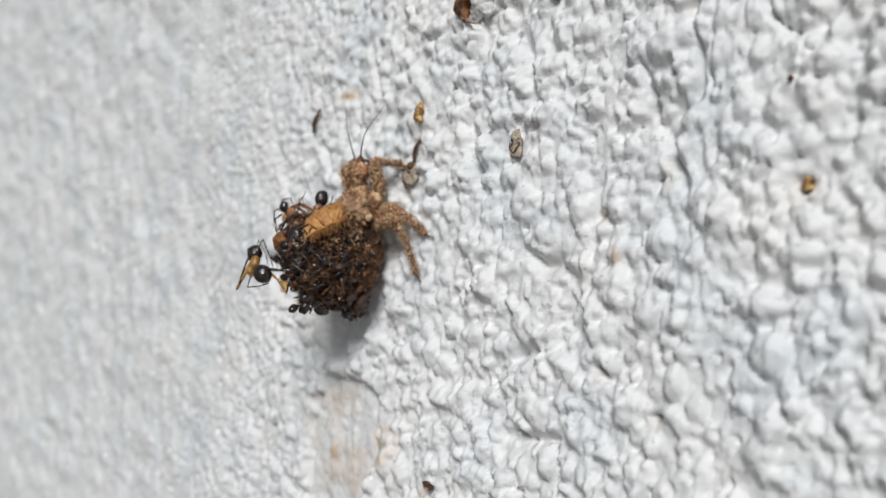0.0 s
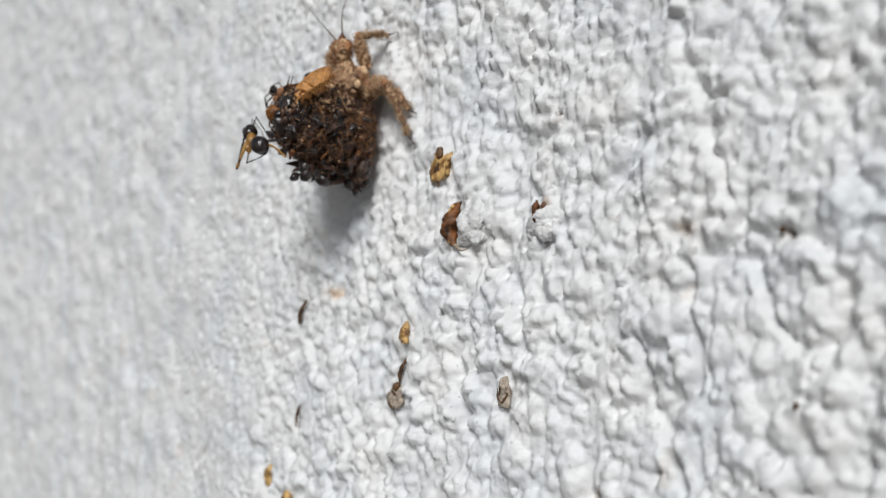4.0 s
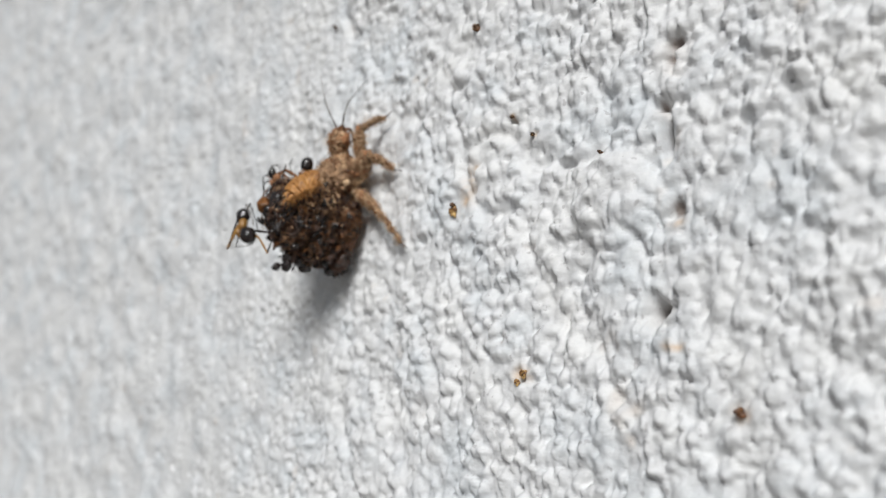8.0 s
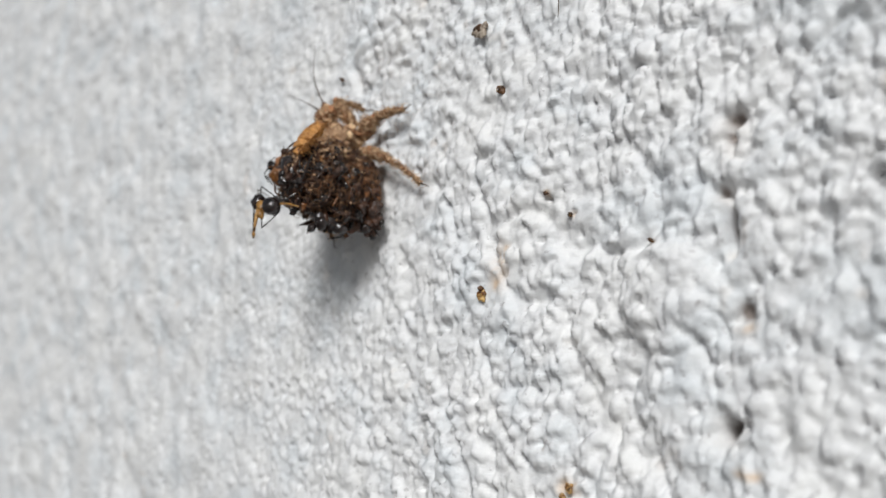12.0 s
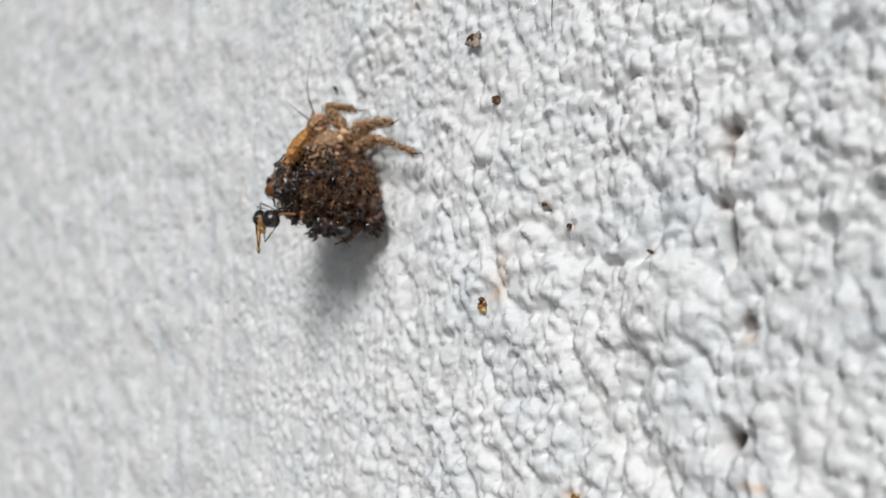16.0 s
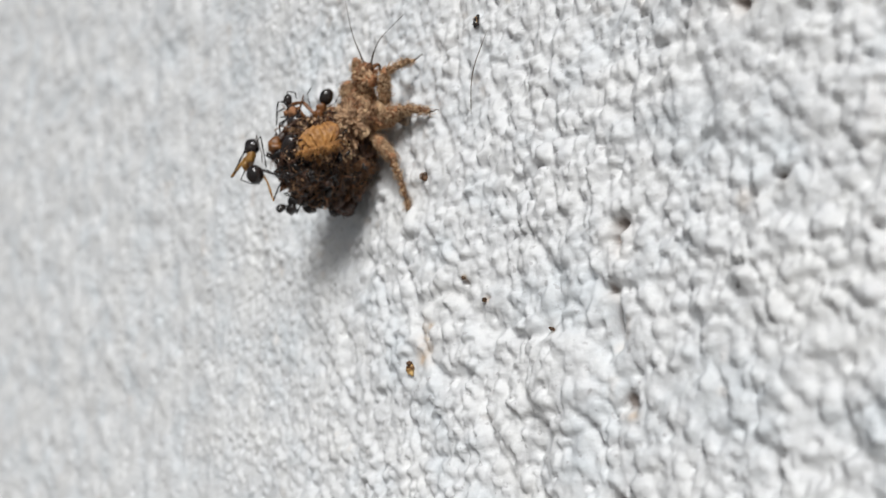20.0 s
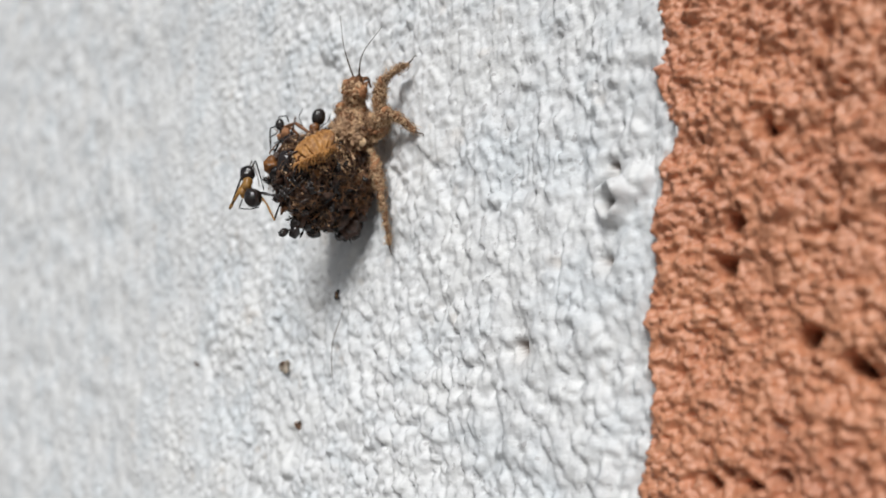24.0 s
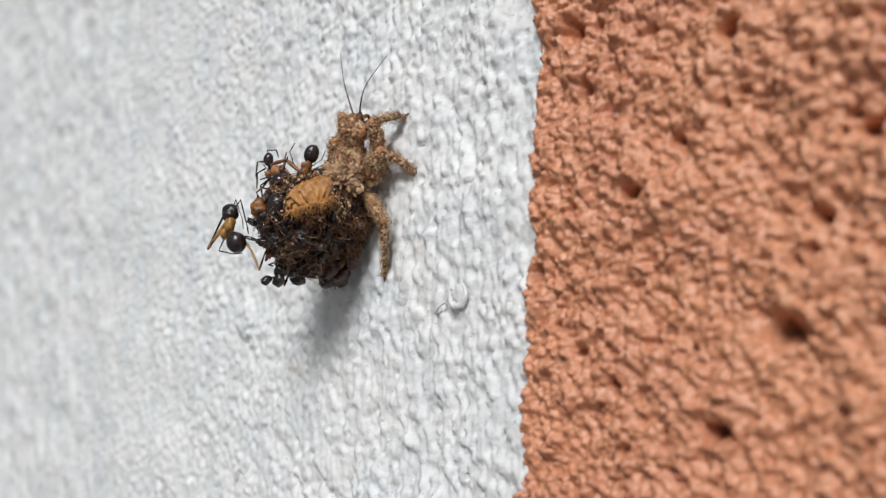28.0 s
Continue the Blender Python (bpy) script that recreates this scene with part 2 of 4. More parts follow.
def knobs(x, z, size, k, small=0.35, large=0.75, share=0.8, power=0.5, tall=1.0):
    """Rounded knobs of dried paint: the highest of the domes scattered in cells of that size, 0..1."""
    u, v = x / size, z / (size * tall)
    i, j = np.floor(u).astype(np.int32), np.floor(v).astype(np.int32)
    i0, j0, wide = i.min() - 1, j.min() - 1, j.max() - j.min() + 3
    gi, gj = np.meshgrid(np.arange(i0, i.max() + 2), np.arange(j0, j0 + wide), indexing="ij")
    cu, cv = (gi + hash2(gi, gj, k)).astype(np.float32).ravel(), (gj + hash2(gi, gj, k + 1)).astype(np.float32).ravel()
    r = small + (large - small) * hash2(gi, gj, k + 2)
    e = 0.7 + 0.6 * hash2(gi, gj, k + 5)
    fu, fv = (e / r).astype(np.float32).ravel(), (1 / (e * r)).astype(np.float32).ravel()
    tops = np.where(hash2(gi, gj, k + 3) < share, (0.45 + 0.55 * hash2(gi, gj, k + 4)) * r / large, 0).astype(np.float32).ravel()
    u, v = u.astype(np.float32), v.astype(np.float32)
    at = (i - i0) * wide + (j - j0)
    top = np.zeros_like(u)
    for p in (-1, 0, 1):
        for q in (-1, 0, 1):
            c = at + (p * wide + q)
            du, dv = (u - cu[c]) * fu[c], (v - cv[c]) * fv[c]
            d = np.maximum(1 - du * du - dv * dv, 0)
            np.maximum(top, (np.sqrt(d) if power == 0.5 else d ** power) * tops[c], out=top)
    return top.astype(np.float64)


def sheet(name, xs, zs, height, mat, masks):
    """A relief over a grid: xs and zs are 2D, the height stands out of the wall towards -y."""
    rows, cols = xs.shape
    co = np.stack([xs, -height, zs], -1).reshape(-1, 3).astype(np.float32)
    a = (np.arange(rows - 1)[:, None] * cols + np.arange(cols - 1)[None, :]).ravel()
    quads = np.stack([a, a + 1, a + cols + 1, a + cols], 1).astype(np.int32)
    me = bpy.data.meshes.new(name)
    me.vertices.add(len(co))
    me.vertices.foreach_set("co", co.ravel())
    me.loops.add(quads.size)
    me.loops.foreach_set("vertex_index", quads.ravel())
    me.polygons.add(len(quads))
    me.polygons.foreach_set("loop_start", np.arange(0, quads.size, 4, dtype=np.int32))
    me.polygons.foreach_set("use_smooth", np.ones(len(quads), dtype=bool))
    me.update(calc_edges=True)
    for key, values in masks.items():
        me.attributes.new(key, "FLOAT", "POINT").data.foreach_set("value", values.ravel().astype(np.float32))
    me.materials.append(mat)
    return new(name, me)


# ---- the wall: x along it, z up, its face at y = 0, the air at y < 0 ----
WEST, EAST, TOP = -1.8, 1.8, 2.3
X_LEFT, X_RIGHT, Z_LOW, Z_HIGH = -0.145, 0.036, 1.165, 1.315


def spot(x, z, cx, cz, rx, rz=None, lean=0.0):
    rz = rz or rx
    c, s = math.cos(radians(lean)), math.sin(radians(lean))
    dx, dz = (x - cx) * c + (z - cz) * s, -(x - cx) * s + (z - cz) * c
    return np.exp(-((dx / rx) ** 2 + (dz / rz) ** 2))


def edge_line(z):
    """Where the terracotta paint begins."""
    zero = np.zeros_like(z)
    return 0.02905 + 0.0016 / (1 + np.exp((z - 1.222) / 0.003)) + 0.35 * MM * np.exp(-((z - 1.2675) / (2.5 * MM)) ** 2) + 0.55 * MM * np.exp(-((z - 1.2543) / (1.2 * MM)) ** 2) + 0.3 * MM * value_noise(zero, z, 6 * MM, 301) + 0.4 * MM * value_noise(zero, z, 1.7 * MM, 302) + 0.3 * MM * value_noise(zero, z, 0.55 * MM, 303) + 0.2 * MM * value_noise(zero, z, 0.24 * MM, 304)


def white_relief(x, z):
    wx = x + 0.26 * MM * value_noise(x, z, 1.1 * MM, 11) + 0.20 * MM * value_noise(x, z, 0.42 * MM, 12)
    wz = z + 0.26 * MM * value_noise(x, z, 1.1 * MM, 13) + 0.20 * MM * value_noise(x, z, 0.42 * MM, 14)
    calm = 1 / (1 + np.exp((z - 1.246) / 0.004))                # the paint lies smoother higher up
    near = 1 / (1 + np.exp(-(x - 0.006 * (z - 1.2) / 0.04 + 0.010) / 0.005))   # and coarser towards the band
    far = 1 / (1 + np.exp((x + 0.016) / 0.004))                  # smoother plaster away from the band
    near *= 1 - far
    coarse = 0.45 + 0.55 * calm
    low = 1 / (1 + np.exp((z - 1.212) / 0.004))                 # the boldest knobs lie lowest
    big = near * (0.25 + 0.30 * calm + 0.45 * low)
    patch = np.clip(0.75 + 1.9 * value_noise(x, z, 3.2 * MM, 26) + 0.8 * value_noise(x, z, 1.2 * MM, 27), 0.12, 1.35)
    h = 0.40 * MM * value_noise(x, z, 6 * MM, 21) + 0.26 * MM * value_noise(x, z * 0.6, 2.2 * MM, 22) + 0.13 * MM * value_noise(x, z * 0.35, 0.8 * MM, 23)
    h += 0.08 * MM * value_noise(x, z * 0.6, 0.33 * MM, 28) + 0.06 * MM * value_noise(x, z, 0.2 * MM, 29)
    h += far * MM * (0.34 * value_noise(x * 0.55, z * 0.8, 1.5 * MM, 24) + 0.26 * value_noise(x * 0.7, z * 0.6, 0.75 * MM, 25) + 0.22 * knobs(wx * 0.6, wz, 1.9 * MM, 33, 0.2, 0.5, 0.5, 0.8))
    domes = np.maximum(0.72 * big * knobs(wx, wz, 1.30 * MM, 31, 0.26, 0.60, 0.62, 0.6), 0.42 * (0.35 + 0.65 * near) * coarse * knobs(wx, wz, 0.80 * MM, 41, 0.26, 0.60, 0.70, 0.55))
    h += MM * domes * (1 - 0.75 * far)
    beads = 0.22 * knobs(wx, wz, 0.52 * MM, 51, 0.28, 0.62, 0.62, 0.5, 1.15) + 0.15 * knobs(wx, wz, 0.33 * MM, 61, 0.28, 0.62, 0.8, 0.5, 1.1)
    h += MM * (0.65 + 0.45 * coarse) * (0.4 + 0.6 * patch) * beads * (1 - 0.75 * far) + 0.055 * MM * knobs(x, z, 0.19 * MM, 65, 0.25, 0.6, 0.7, 0.6) * (1 - far)
    h += (1 - calm) * MM * (0.15 * knobs(wx, wz, 0.62 * MM, 55, 0.18, 0.46, 0.45, tall=1.2)) * (1 - 0.6 * far)
    h -= 0.45 * MM * coarse * knobs(wx, wz, 1.2 * MM, 75, 0.06, 0.19, 0.5, 0.7, tall=1.6)
    seam = np.maximum(0, 1 - np.abs(value_noise(wx, z * 0.28, 1.5 * MM, 77)) * 14) * np.clip(value_noise(x, z, 3.5 * MM, 78) * 6, 0, 1)
    h -= (0.10 + 0.16 * near) * MM * coarse * seam
    gully = np.maximum(0, 1 - np.abs(value_noise(wx + 0.5 * z, z * 0.7 - 0.3 * x, 3.0 * MM, 79)) * 9) * np.clip(0.4 + value_noise(x, z, 5 * MM, 80) * 3, 0, 1)
    h -= 0.62 * MM * big * gully
    pits = knobs(wx, wz, 1.0 * MM, 81, 0.07, 0.17, 0.42, 0.6) * (1 - 0.4 * far)
    return h, pits


def wall_place(u, w):
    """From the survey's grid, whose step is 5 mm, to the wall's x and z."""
    return 0.04 + 0.005 * u, 1.2 + 0.005 * w


HOLES = [(-2.62, 10.74, 0.26, 0.5), (-2.56, 10.44, 0.3, 0.4), (-4.42, 5.37, 0.42, 2.0), (-4.32, -0.93, 0.22, 0.8), (-3.73, -1.19, 0.2, 0.6), (-2.78, 0.67, 0.3, 0.6), (-4.36, 6.2, 0.3, 0.5), (-4.53, 7.6, 0.4, 0.4), (-4.6, 7.1, 0.25, 0.5), (-3.16, 7.9, 0.3, 0.5), (-3.52, 9.24, 0.35, 0.5), (-2.63, 9.94, 0.3, 0.5), (-4.53, 7.47, 0.3, 0.5), (-3.23, 2.49, 0.14, 0.5), (-5.39, 3.4, 0.15, 0.3)]
CRACKS = [(-4.54, 6.85, 0.22, 1.0, 10, 1.3), (-8.9, 0.0, 0.14, 1.0, -22, 0.7), (-7.1, 0.85, 0.12, 0.8, -18, 0.6), (-3.98, 2.46, 0.5, 0.25, 20, 0.4), (-9.55, 8.75, 0.3, 1.1, 24, 0.5), (-4.5, 0.36, 0.35, 0.14, 12, 0.4), (-8.3, -2.0, 0.14, 0.9, 12, 0.5), (-11.3, -1.0, 0.2, 1.0, -40, 0.4)]
KNOBS = [(-7.16, 7.72, 0.75, 0.45), (-5.95, 2.42, 0.85, 0.5), (-5.3, 2.42, 0.55, 0.45), (-5.0, 6.3, 2.2, 0.6), (-6.75, 12.7, 1.2, 0.4)]
STAINS = [(-6.79, 6.5, 0.40, 0.85), (-6.74, 6.62, 0.30, 0.40), (-6.83, 6.35, 0.35, 0.30), (-5.76, 4.7, 0.3, 0.3), (-4.36, 6.1, 0.35, 0.2), (-3.59, 4.68, 0.35, 0.3), (-7.0, -2.3, 0.9, 1.0), (-7.9, -2.6, 0.5, 0.8), (-6.3, -2.7, 0.6, 0.5), (-4.5, 0.36, 0.3, 0.3), (-4.3, 0.0, 0.3, 0.3), (-3.98, 2.46, 0.4, 0.2), (-5.19, 6.73, 0.2, 0.2), (-6.0, 6.96, 0.15, 0.15), (-6.29, 7.16, 0.15, 0.15), (-5.84, 4.69, 0.3, 0.4), (-4.2, 5.1, 0.5, 0.2), (-6.05, 5.0, 0.2, 0.2), (-5.42, 2.6, 0.3, 0.25), (-8.5, 1.5, 0.8, 0.3), (-3.9, 2.0, 0.3, 0.2)]


def build_white():
    steps = [X_LEFT]
    while steps[-1] < X_RIGHT:
        steps.append(steps[-1] + MM * (0.088 + 0.40 * max(0.0, (0.012 - steps[-1]) / 0.157) ** 1.15))
    xs, zs = np.meshgrid(np.array(steps), np.arange(Z_LOW, Z_HIGH, 0.135 * MM))
    h, pits = white_relief(xs, zs)
    stain, grime_and_shade = np.zeros_like(h), np.zeros_like(h)
    for u, w, r, d in HOLES:
        cx, cz = wall_place(u, w)
        s = spot(xs + 0.45 * MM * value_noise(xs, zs, 0.55 * MM, 87), zs + 0.45 * MM * value_noise(xs, zs, 0.55 * MM, 88), cx, cz, r * 1.15 * MM, r * MM)
        s = s * (0.75 + 0.5 * (value_noise(xs, zs, 0.3 * MM, 91) + 0.5))
        h -= d * MM * s
        # the hole's inside is painted dark, as shade on top of the relief
        grime_and_shade = np.maximum(grime_and_shade, np.clip((s - 0.38) * 2.2, 0, 0.92))
        stain = np.maximum(stain, 0.12 * spot(xs, zs, cx, cz - 0.3 * MM, r * 1.8 * MM))
    for u, w, rx, rz, lean, d in CRACKS:
        cx, cz = wall_place(u, w)
        s = spot(xs + 0.25 * MM * value_noise(xs, zs, 0.7 * MM, 92), zs, cx, cz, rx * MM, rz * MM, lean)
        h -= d * MM * s
        # shade inside the crack, put into the colour
        grime_and_shade = np.maximum(grime_and_shade, 1.2 * np.clip(s - 0.4, 0, 0.7))
    for u, w, r, d in KNOBS:
        cx, cz = wall_place(u, w)
        q = 1 - ((xs - cx) ** 2 + (zs - cz) ** 2) / (r * MM) ** 2
        h += d * MM * np.maximum(q, 0) ** 0.55
    cx, cz = wall_place(-2.55, 10.42)                            # a ring-shaped blister of paint
    rho, phi = np.hypot(xs - cx, zs - cz) / MM, np.arctan2(zs - cz, xs - cx)
    h += MM * (0.80 * np.exp(-((rho - 0.66 - 0.06 * np.sin(3 * phi)) / 0.26) ** 2) * (0.75 + 0.25 * np.cos(phi - 0.5)) - 0.30 * np.exp(-(rho / 0.34) ** 2) - 0.6 * np.exp(-((rho - 1.12) / 0.2) ** 2) * np.clip(np.cos(phi - 2.6), 0, 1))
    h += MM * 0.45 * np.maximum(1 - np.hypot(xs - cx - 1.0 * MM, zs - cz - 0.7 * MM) / (0.8 * MM), 0) ** 0.5
    for u, w, rx, rz in STAINS:
        cx, cz = wall_place(u, w)
        s = spot(xs, zs, cx, cz, rx * MM, rz * MM) * (0.6 + 1.3 * value_noise(xs, zs, 0.5 * MM, 93) + 0.9 * value_noise(xs, zs, 0.2 * MM, 94))
        stain = np.maximum(stain, np.clip(s, 0, 0.75))
    # dirt smears; the widest entry darkens the far upper left
    for u, w, rx, rz, lean, k in ((-9.02, 8.82, 1.5, 0.4, 14, 0.45), (-8.75, 10.4, 0.35, 1.4, 12, 0.4), (-7.66, 10.1, 0.3, 1.2, 18, 0.4), (-31.5, 14.5, 9.0, 12.0, 0, 0.45), (-3.9, 9.24, 0.5, 0.4, 0, 0.3), (-6.7, 9.6, 0.9, 0.35, 20, 0.3), (-10.5, 3.6, 0.6, 0.9, 10, 0.3), (-5.0, -0.2, 0.5, 0.5, 0, 0.3)):
        cx, cz = wall_place(u, w)
        s = spot(xs, zs, cx, cz, rx * MM, rz * MM, lean)
        grime_and_shade = np.maximum(grime_and_shade, k * s * np.clip(0.65 + 1.5 * value_noise(xs, zs, 0.4 * MM, 89), 0, 1))
    h -= 0.42 * MM * pits
    cx, cz = wall_place(-7.75, -2.55)                            # an old peeled patch
    q = 1.25 - np.hypot((xs - cx) / (3.6 * MM), (zs - cz) / (3.9 * MM)) + 0.55 * value_noise(xs, zs, 2.4 * MM, 97) + 0.25 * value_noise(xs, zs, 0.8 * MM, 98)
    peel = np.clip(q * 7 - 1.5, 0, 1)
    h = h * (1 - 0.70 * peel) - MM * peel * (0.34 - 0.22 * value_noise(xs, zs * 0.6, 1.1 * MM, 100))
    stain = np.maximum(stain, peel * np.clip(0.13 + 0.5 * value_noise(xs, zs, 1.4 * MM, 99) + 0.2 * value_noise(xs, zs, 0.4 * MM, 101), 0.04, 0.45))
    # small pits get painted shade as well
    grime_and_shade = np.maximum(grime_and_shade, 0.5 * np.clip(pits - 0.45, 0, 1))
    stain = np.maximum(stain, np.clip(0.9 * (value_noise(xs, zs, 2.2 * MM, 95) + 0.6 * value_noise(xs, zs, 0.6 * MM, 96)) - 0.42, 0, 0.4))
    h -= np.median(h[:, xs[0] > -0.02])
    rim = np.minimum(np.minimum(xs - xs.min(), zs - zs.min()), zs.max() - zs) / (4 * MM)
    h *= np.clip(rim, 0, 1)
    h = np.where(xs > edge_line(zs) + 0.45 * MM, np.minimum(h, -1.4 * MM), h)
    return sheet("wall_face", xs, zs, h, WHITE, {"stain": stain, "grime_and_shade": grime_and_shade})


def build_orange():
    s, z = np.meshgrid(np.concatenate([np.linspace(0, 0.6 * MM, 10)[:-1], np.arange(0.6 * MM, 17.5 * MM, 0.07 * MM)]), np.arange(1.225, 1.296, 0.07 * MM))
    x = edge_line(z) + s
    wx = x + 0.16 * MM * value_noise(x, z, 0.5 * MM, 111) + 0.08 * MM * value_noise(x, z, 0.2 * MM, 113)
    wz = z + 0.16 * MM * value_noise(x, z, 0.5 * MM, 112) + 0.08 * MM * value_noise(x, z, 0.2 * MM, 114)
    h = 0.30 * MM + 0.45 * MM * value_noise(x, z, 4.5 * MM, 121) + 0.50 * MM * value_noise(x - 0.4 * z, z + 0.2 * x, 1.7 * MM, 122)
    h += 0.28 * MM * value_noise(wx, wz, 0.8 * MM, 123) + 0.24 * MM * value_noise(wx, wz, 0.4 * MM, 124) + 0.24 * MM * value_noise(x, z, 0.21 * MM, 125)
    h += 0.22 * MM * knobs(wx, wz, 0.85 * MM, 131, 0.25, 0.7, 0.5) + 0.24 * MM * knobs(wx, wz, 0.42 * MM, 141, 0.22, 0.65, 0.6, 0.6) + 0.22 * MM * knobs(wx, wz, 0.24 * MM, 151, 0.25, 0.65, 0.8, 0.6)
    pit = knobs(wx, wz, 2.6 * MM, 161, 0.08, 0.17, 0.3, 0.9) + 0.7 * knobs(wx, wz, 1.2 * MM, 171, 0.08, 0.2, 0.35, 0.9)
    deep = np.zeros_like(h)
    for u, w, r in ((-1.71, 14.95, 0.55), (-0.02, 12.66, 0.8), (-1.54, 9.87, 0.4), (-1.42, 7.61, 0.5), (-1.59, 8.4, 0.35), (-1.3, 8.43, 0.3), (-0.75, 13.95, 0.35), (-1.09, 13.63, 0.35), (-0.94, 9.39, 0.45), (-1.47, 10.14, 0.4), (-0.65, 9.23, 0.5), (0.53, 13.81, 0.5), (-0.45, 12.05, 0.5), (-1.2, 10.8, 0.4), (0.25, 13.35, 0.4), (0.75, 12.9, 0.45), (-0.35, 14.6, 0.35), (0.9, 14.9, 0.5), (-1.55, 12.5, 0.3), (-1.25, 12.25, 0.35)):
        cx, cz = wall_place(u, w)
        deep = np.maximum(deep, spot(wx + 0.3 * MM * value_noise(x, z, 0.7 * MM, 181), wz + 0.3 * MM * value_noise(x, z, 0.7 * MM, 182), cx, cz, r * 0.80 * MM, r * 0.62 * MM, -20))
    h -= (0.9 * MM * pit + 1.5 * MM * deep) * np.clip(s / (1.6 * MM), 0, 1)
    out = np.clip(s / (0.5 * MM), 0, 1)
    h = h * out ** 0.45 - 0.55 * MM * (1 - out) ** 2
    # darker colour in pits and deep hollows, standing in for their shade
    grime_and_shade = np.clip(pit * 0.5, 0, 0.4) + np.clip(deep - 0.35, 0, 0.6)
    return sheet("band_face", x, z, np.maximum(h, -1.5 * MM * np.ones_like(h)), ORANGE, {"grime_and_shade": grime_and_shade})


def slab(name, x0, x1, y0, y1, z0, z1, mat, parent=None):
    """A plain block of masonry with eased edges."""
    bm = bmesh.new()
    bmesh.ops.create_cube(bm, size=1, matrix=Matrix.Translation(((x0 + x1) / 2, (y0 + y1) / 2, (z0 + z1) / 2)) @ Matrix.Diagonal((x1 - x0, y1 - y0, z1 - z0, 1)))
    bmesh.ops.bevel(bm, geom=bm.edges[:], offset=1.2 * MM, segments=2, affect="EDGES")
    me = bpy.data.meshes.new(name)
    bm.to_mesh(me)
    bm.free()
    me.materials.append(mat)
    ob = new(name, me)
    ob.parent = parent
    return ob


ground = link_mesh("ground", [(-400, -400, 0), (400, -400, 0), (400, 400, 0), (-400, 400, 0)], [(0, 1, 2, 3)], EARTH)
tagged(ground, "bare packed earth ground below the wall", "ground", kind="structure")
wall = slab("wall_south", WEST, EAST, 3.0 * MM, 0.15, 0.0, TOP, WHITE)
tagged(wall, "white masonry wall with thick knobbly paint", "wall", kind="structure")
BAND_LEFT, BAND_RIGHT = 0.034, 0.42
for x0, x1, z0, z1 in ((WEST, X_LEFT, 0.0, TOP), (X_LEFT, BAND_LEFT, 0.0, Z_LOW), (X_LEFT, BAND_LEFT, Z_HIGH, TOP), (BAND_RIGHT, EAST, 0.0, TOP)):
    slab("paint_coat", x0, x1, 0.0, 3.2 * MM, z0, z1, WHITE, wall)
for x0, x1, z0, z1 in ((0.0462, BAND_RIGHT, 0.0, TOP), (BAND_LEFT, 0.0462, 0.0, 1.2252), (BAND_LEFT, 0.0462, 1.2955, TOP)):
    slab("painted_band", x0, x1, -0.4 * MM, 3.2 * MM, z0, z1, ORANGE, wall)
face = build_white()
tagged(face, "white knobbly masonry paint with pits and rusty stains", "wall", kind="structure")
band = build_orange()
tagged(band, "terracotta painted band with a gritty, pitted surface", "wall band", kind="structure")


# ---- building blocks for small organic things; lengths in millimetres ----
def ico(n):
    bm = bmesh.new()
    bmesh.ops.create_icosphere(bm, subdivisions=n, radius=1)
    v = np.array([p.co[:] for p in bm.verts])
    f = [[p.index for p in q.verts] for q in bm.faces]
    bm.free()
    return v, f


ICO = {n: ico(n) for n in (1, 2, 3, 4, 5)}


def turned(way, up=(0, 0, 1)):
    """A turn whose y axis points that way."""
    y = Vector(way).normalized()
    z = Vector(up)
    z = z - y * z.dot(y)
    if z.length < 1e-6:
        z = Vector((1, 0, 0)) - y * y.x
    z.normalize()
    x = y.cross(z)
    return Matrix(((x.x, y.x, z.x), (x.y, y.y, z.y), (x.z, y.z, z.z)))


class Soup:
    """Vertices and faces that are gathered and then linked as one mesh."""

    def __init__(self):
        self.v, self.f = [], []

    def add(self, verts, faces):
        n = len(self.v)
        self.v += [tuple(p) for p in verts]
        self.f += [tuple(i + n for i in q) for q in faces]
        return self

    def blob(self, at, radii, turn=None, lump=0.0, often=2.0, sub=3, seed=0.0, grit=0.0):
        v, f = ICO[sub]
        r = np.array(radii, dtype=float) if hasattr(radii, "__len__") else np.full(3, float(radii))
        pts = []
        for p in v:
            q = Vector(p * r)
            s = 1.0
            if lump or grit:
                k = Vector((q.x + seed * 7.1, q.y - seed * 3.3, q.z + seed * 1.7))
                s += lump / r.mean() * noise.noise(k * often) * 2
                if grit:
                    s += grit / r.mean() * (abs(noise.noise(k * often * 3.1)) * 2 + noise.noise(k * often * 6.3) * 0.8)
            q = q * s
            if turn is not None:
                q = turn @ q
            pts.append(q + Vector(at))
        return self.add(pts, f)

    def tube(self, path, radii, sides=6, lump=0.0, seed=0.0):
        path = [Vector(p) for p in path]
        n = len(path)
        if not hasattr(radii, "__len__"):
            radii = [radii] * n
        pts, faces = [], []
        for i, p in enumerate(path):
            way = path[min(i + 1, n - 1)] - path[max(i - 1, 0)]
            m = turned(way, (0.13, 0.21, 0.97))
            for k in range(sides):
                a = 2 * math.pi * k / sides
                r = radii[i] * (1 + lump * noise.noise(Vector((p.x * 4 + seed, p.y * 4 + a, p.z * 4))) * 2)
                pts.append(p + m @ Vector((math.cos(a) * r, 0, math.sin(a) * r)))
        for i in range(n - 1):
            for k in range(sides):
                j = (k + 1) % sides
                faces.append((i * sides + k, i * sides + j, (i + 1) * sides + j, (i + 1) * sides + k))
        faces += [tuple(range(sides)), tuple(reversed(range((n - 1) * sides, n * sides)))]
        return self.add(pts, faces)

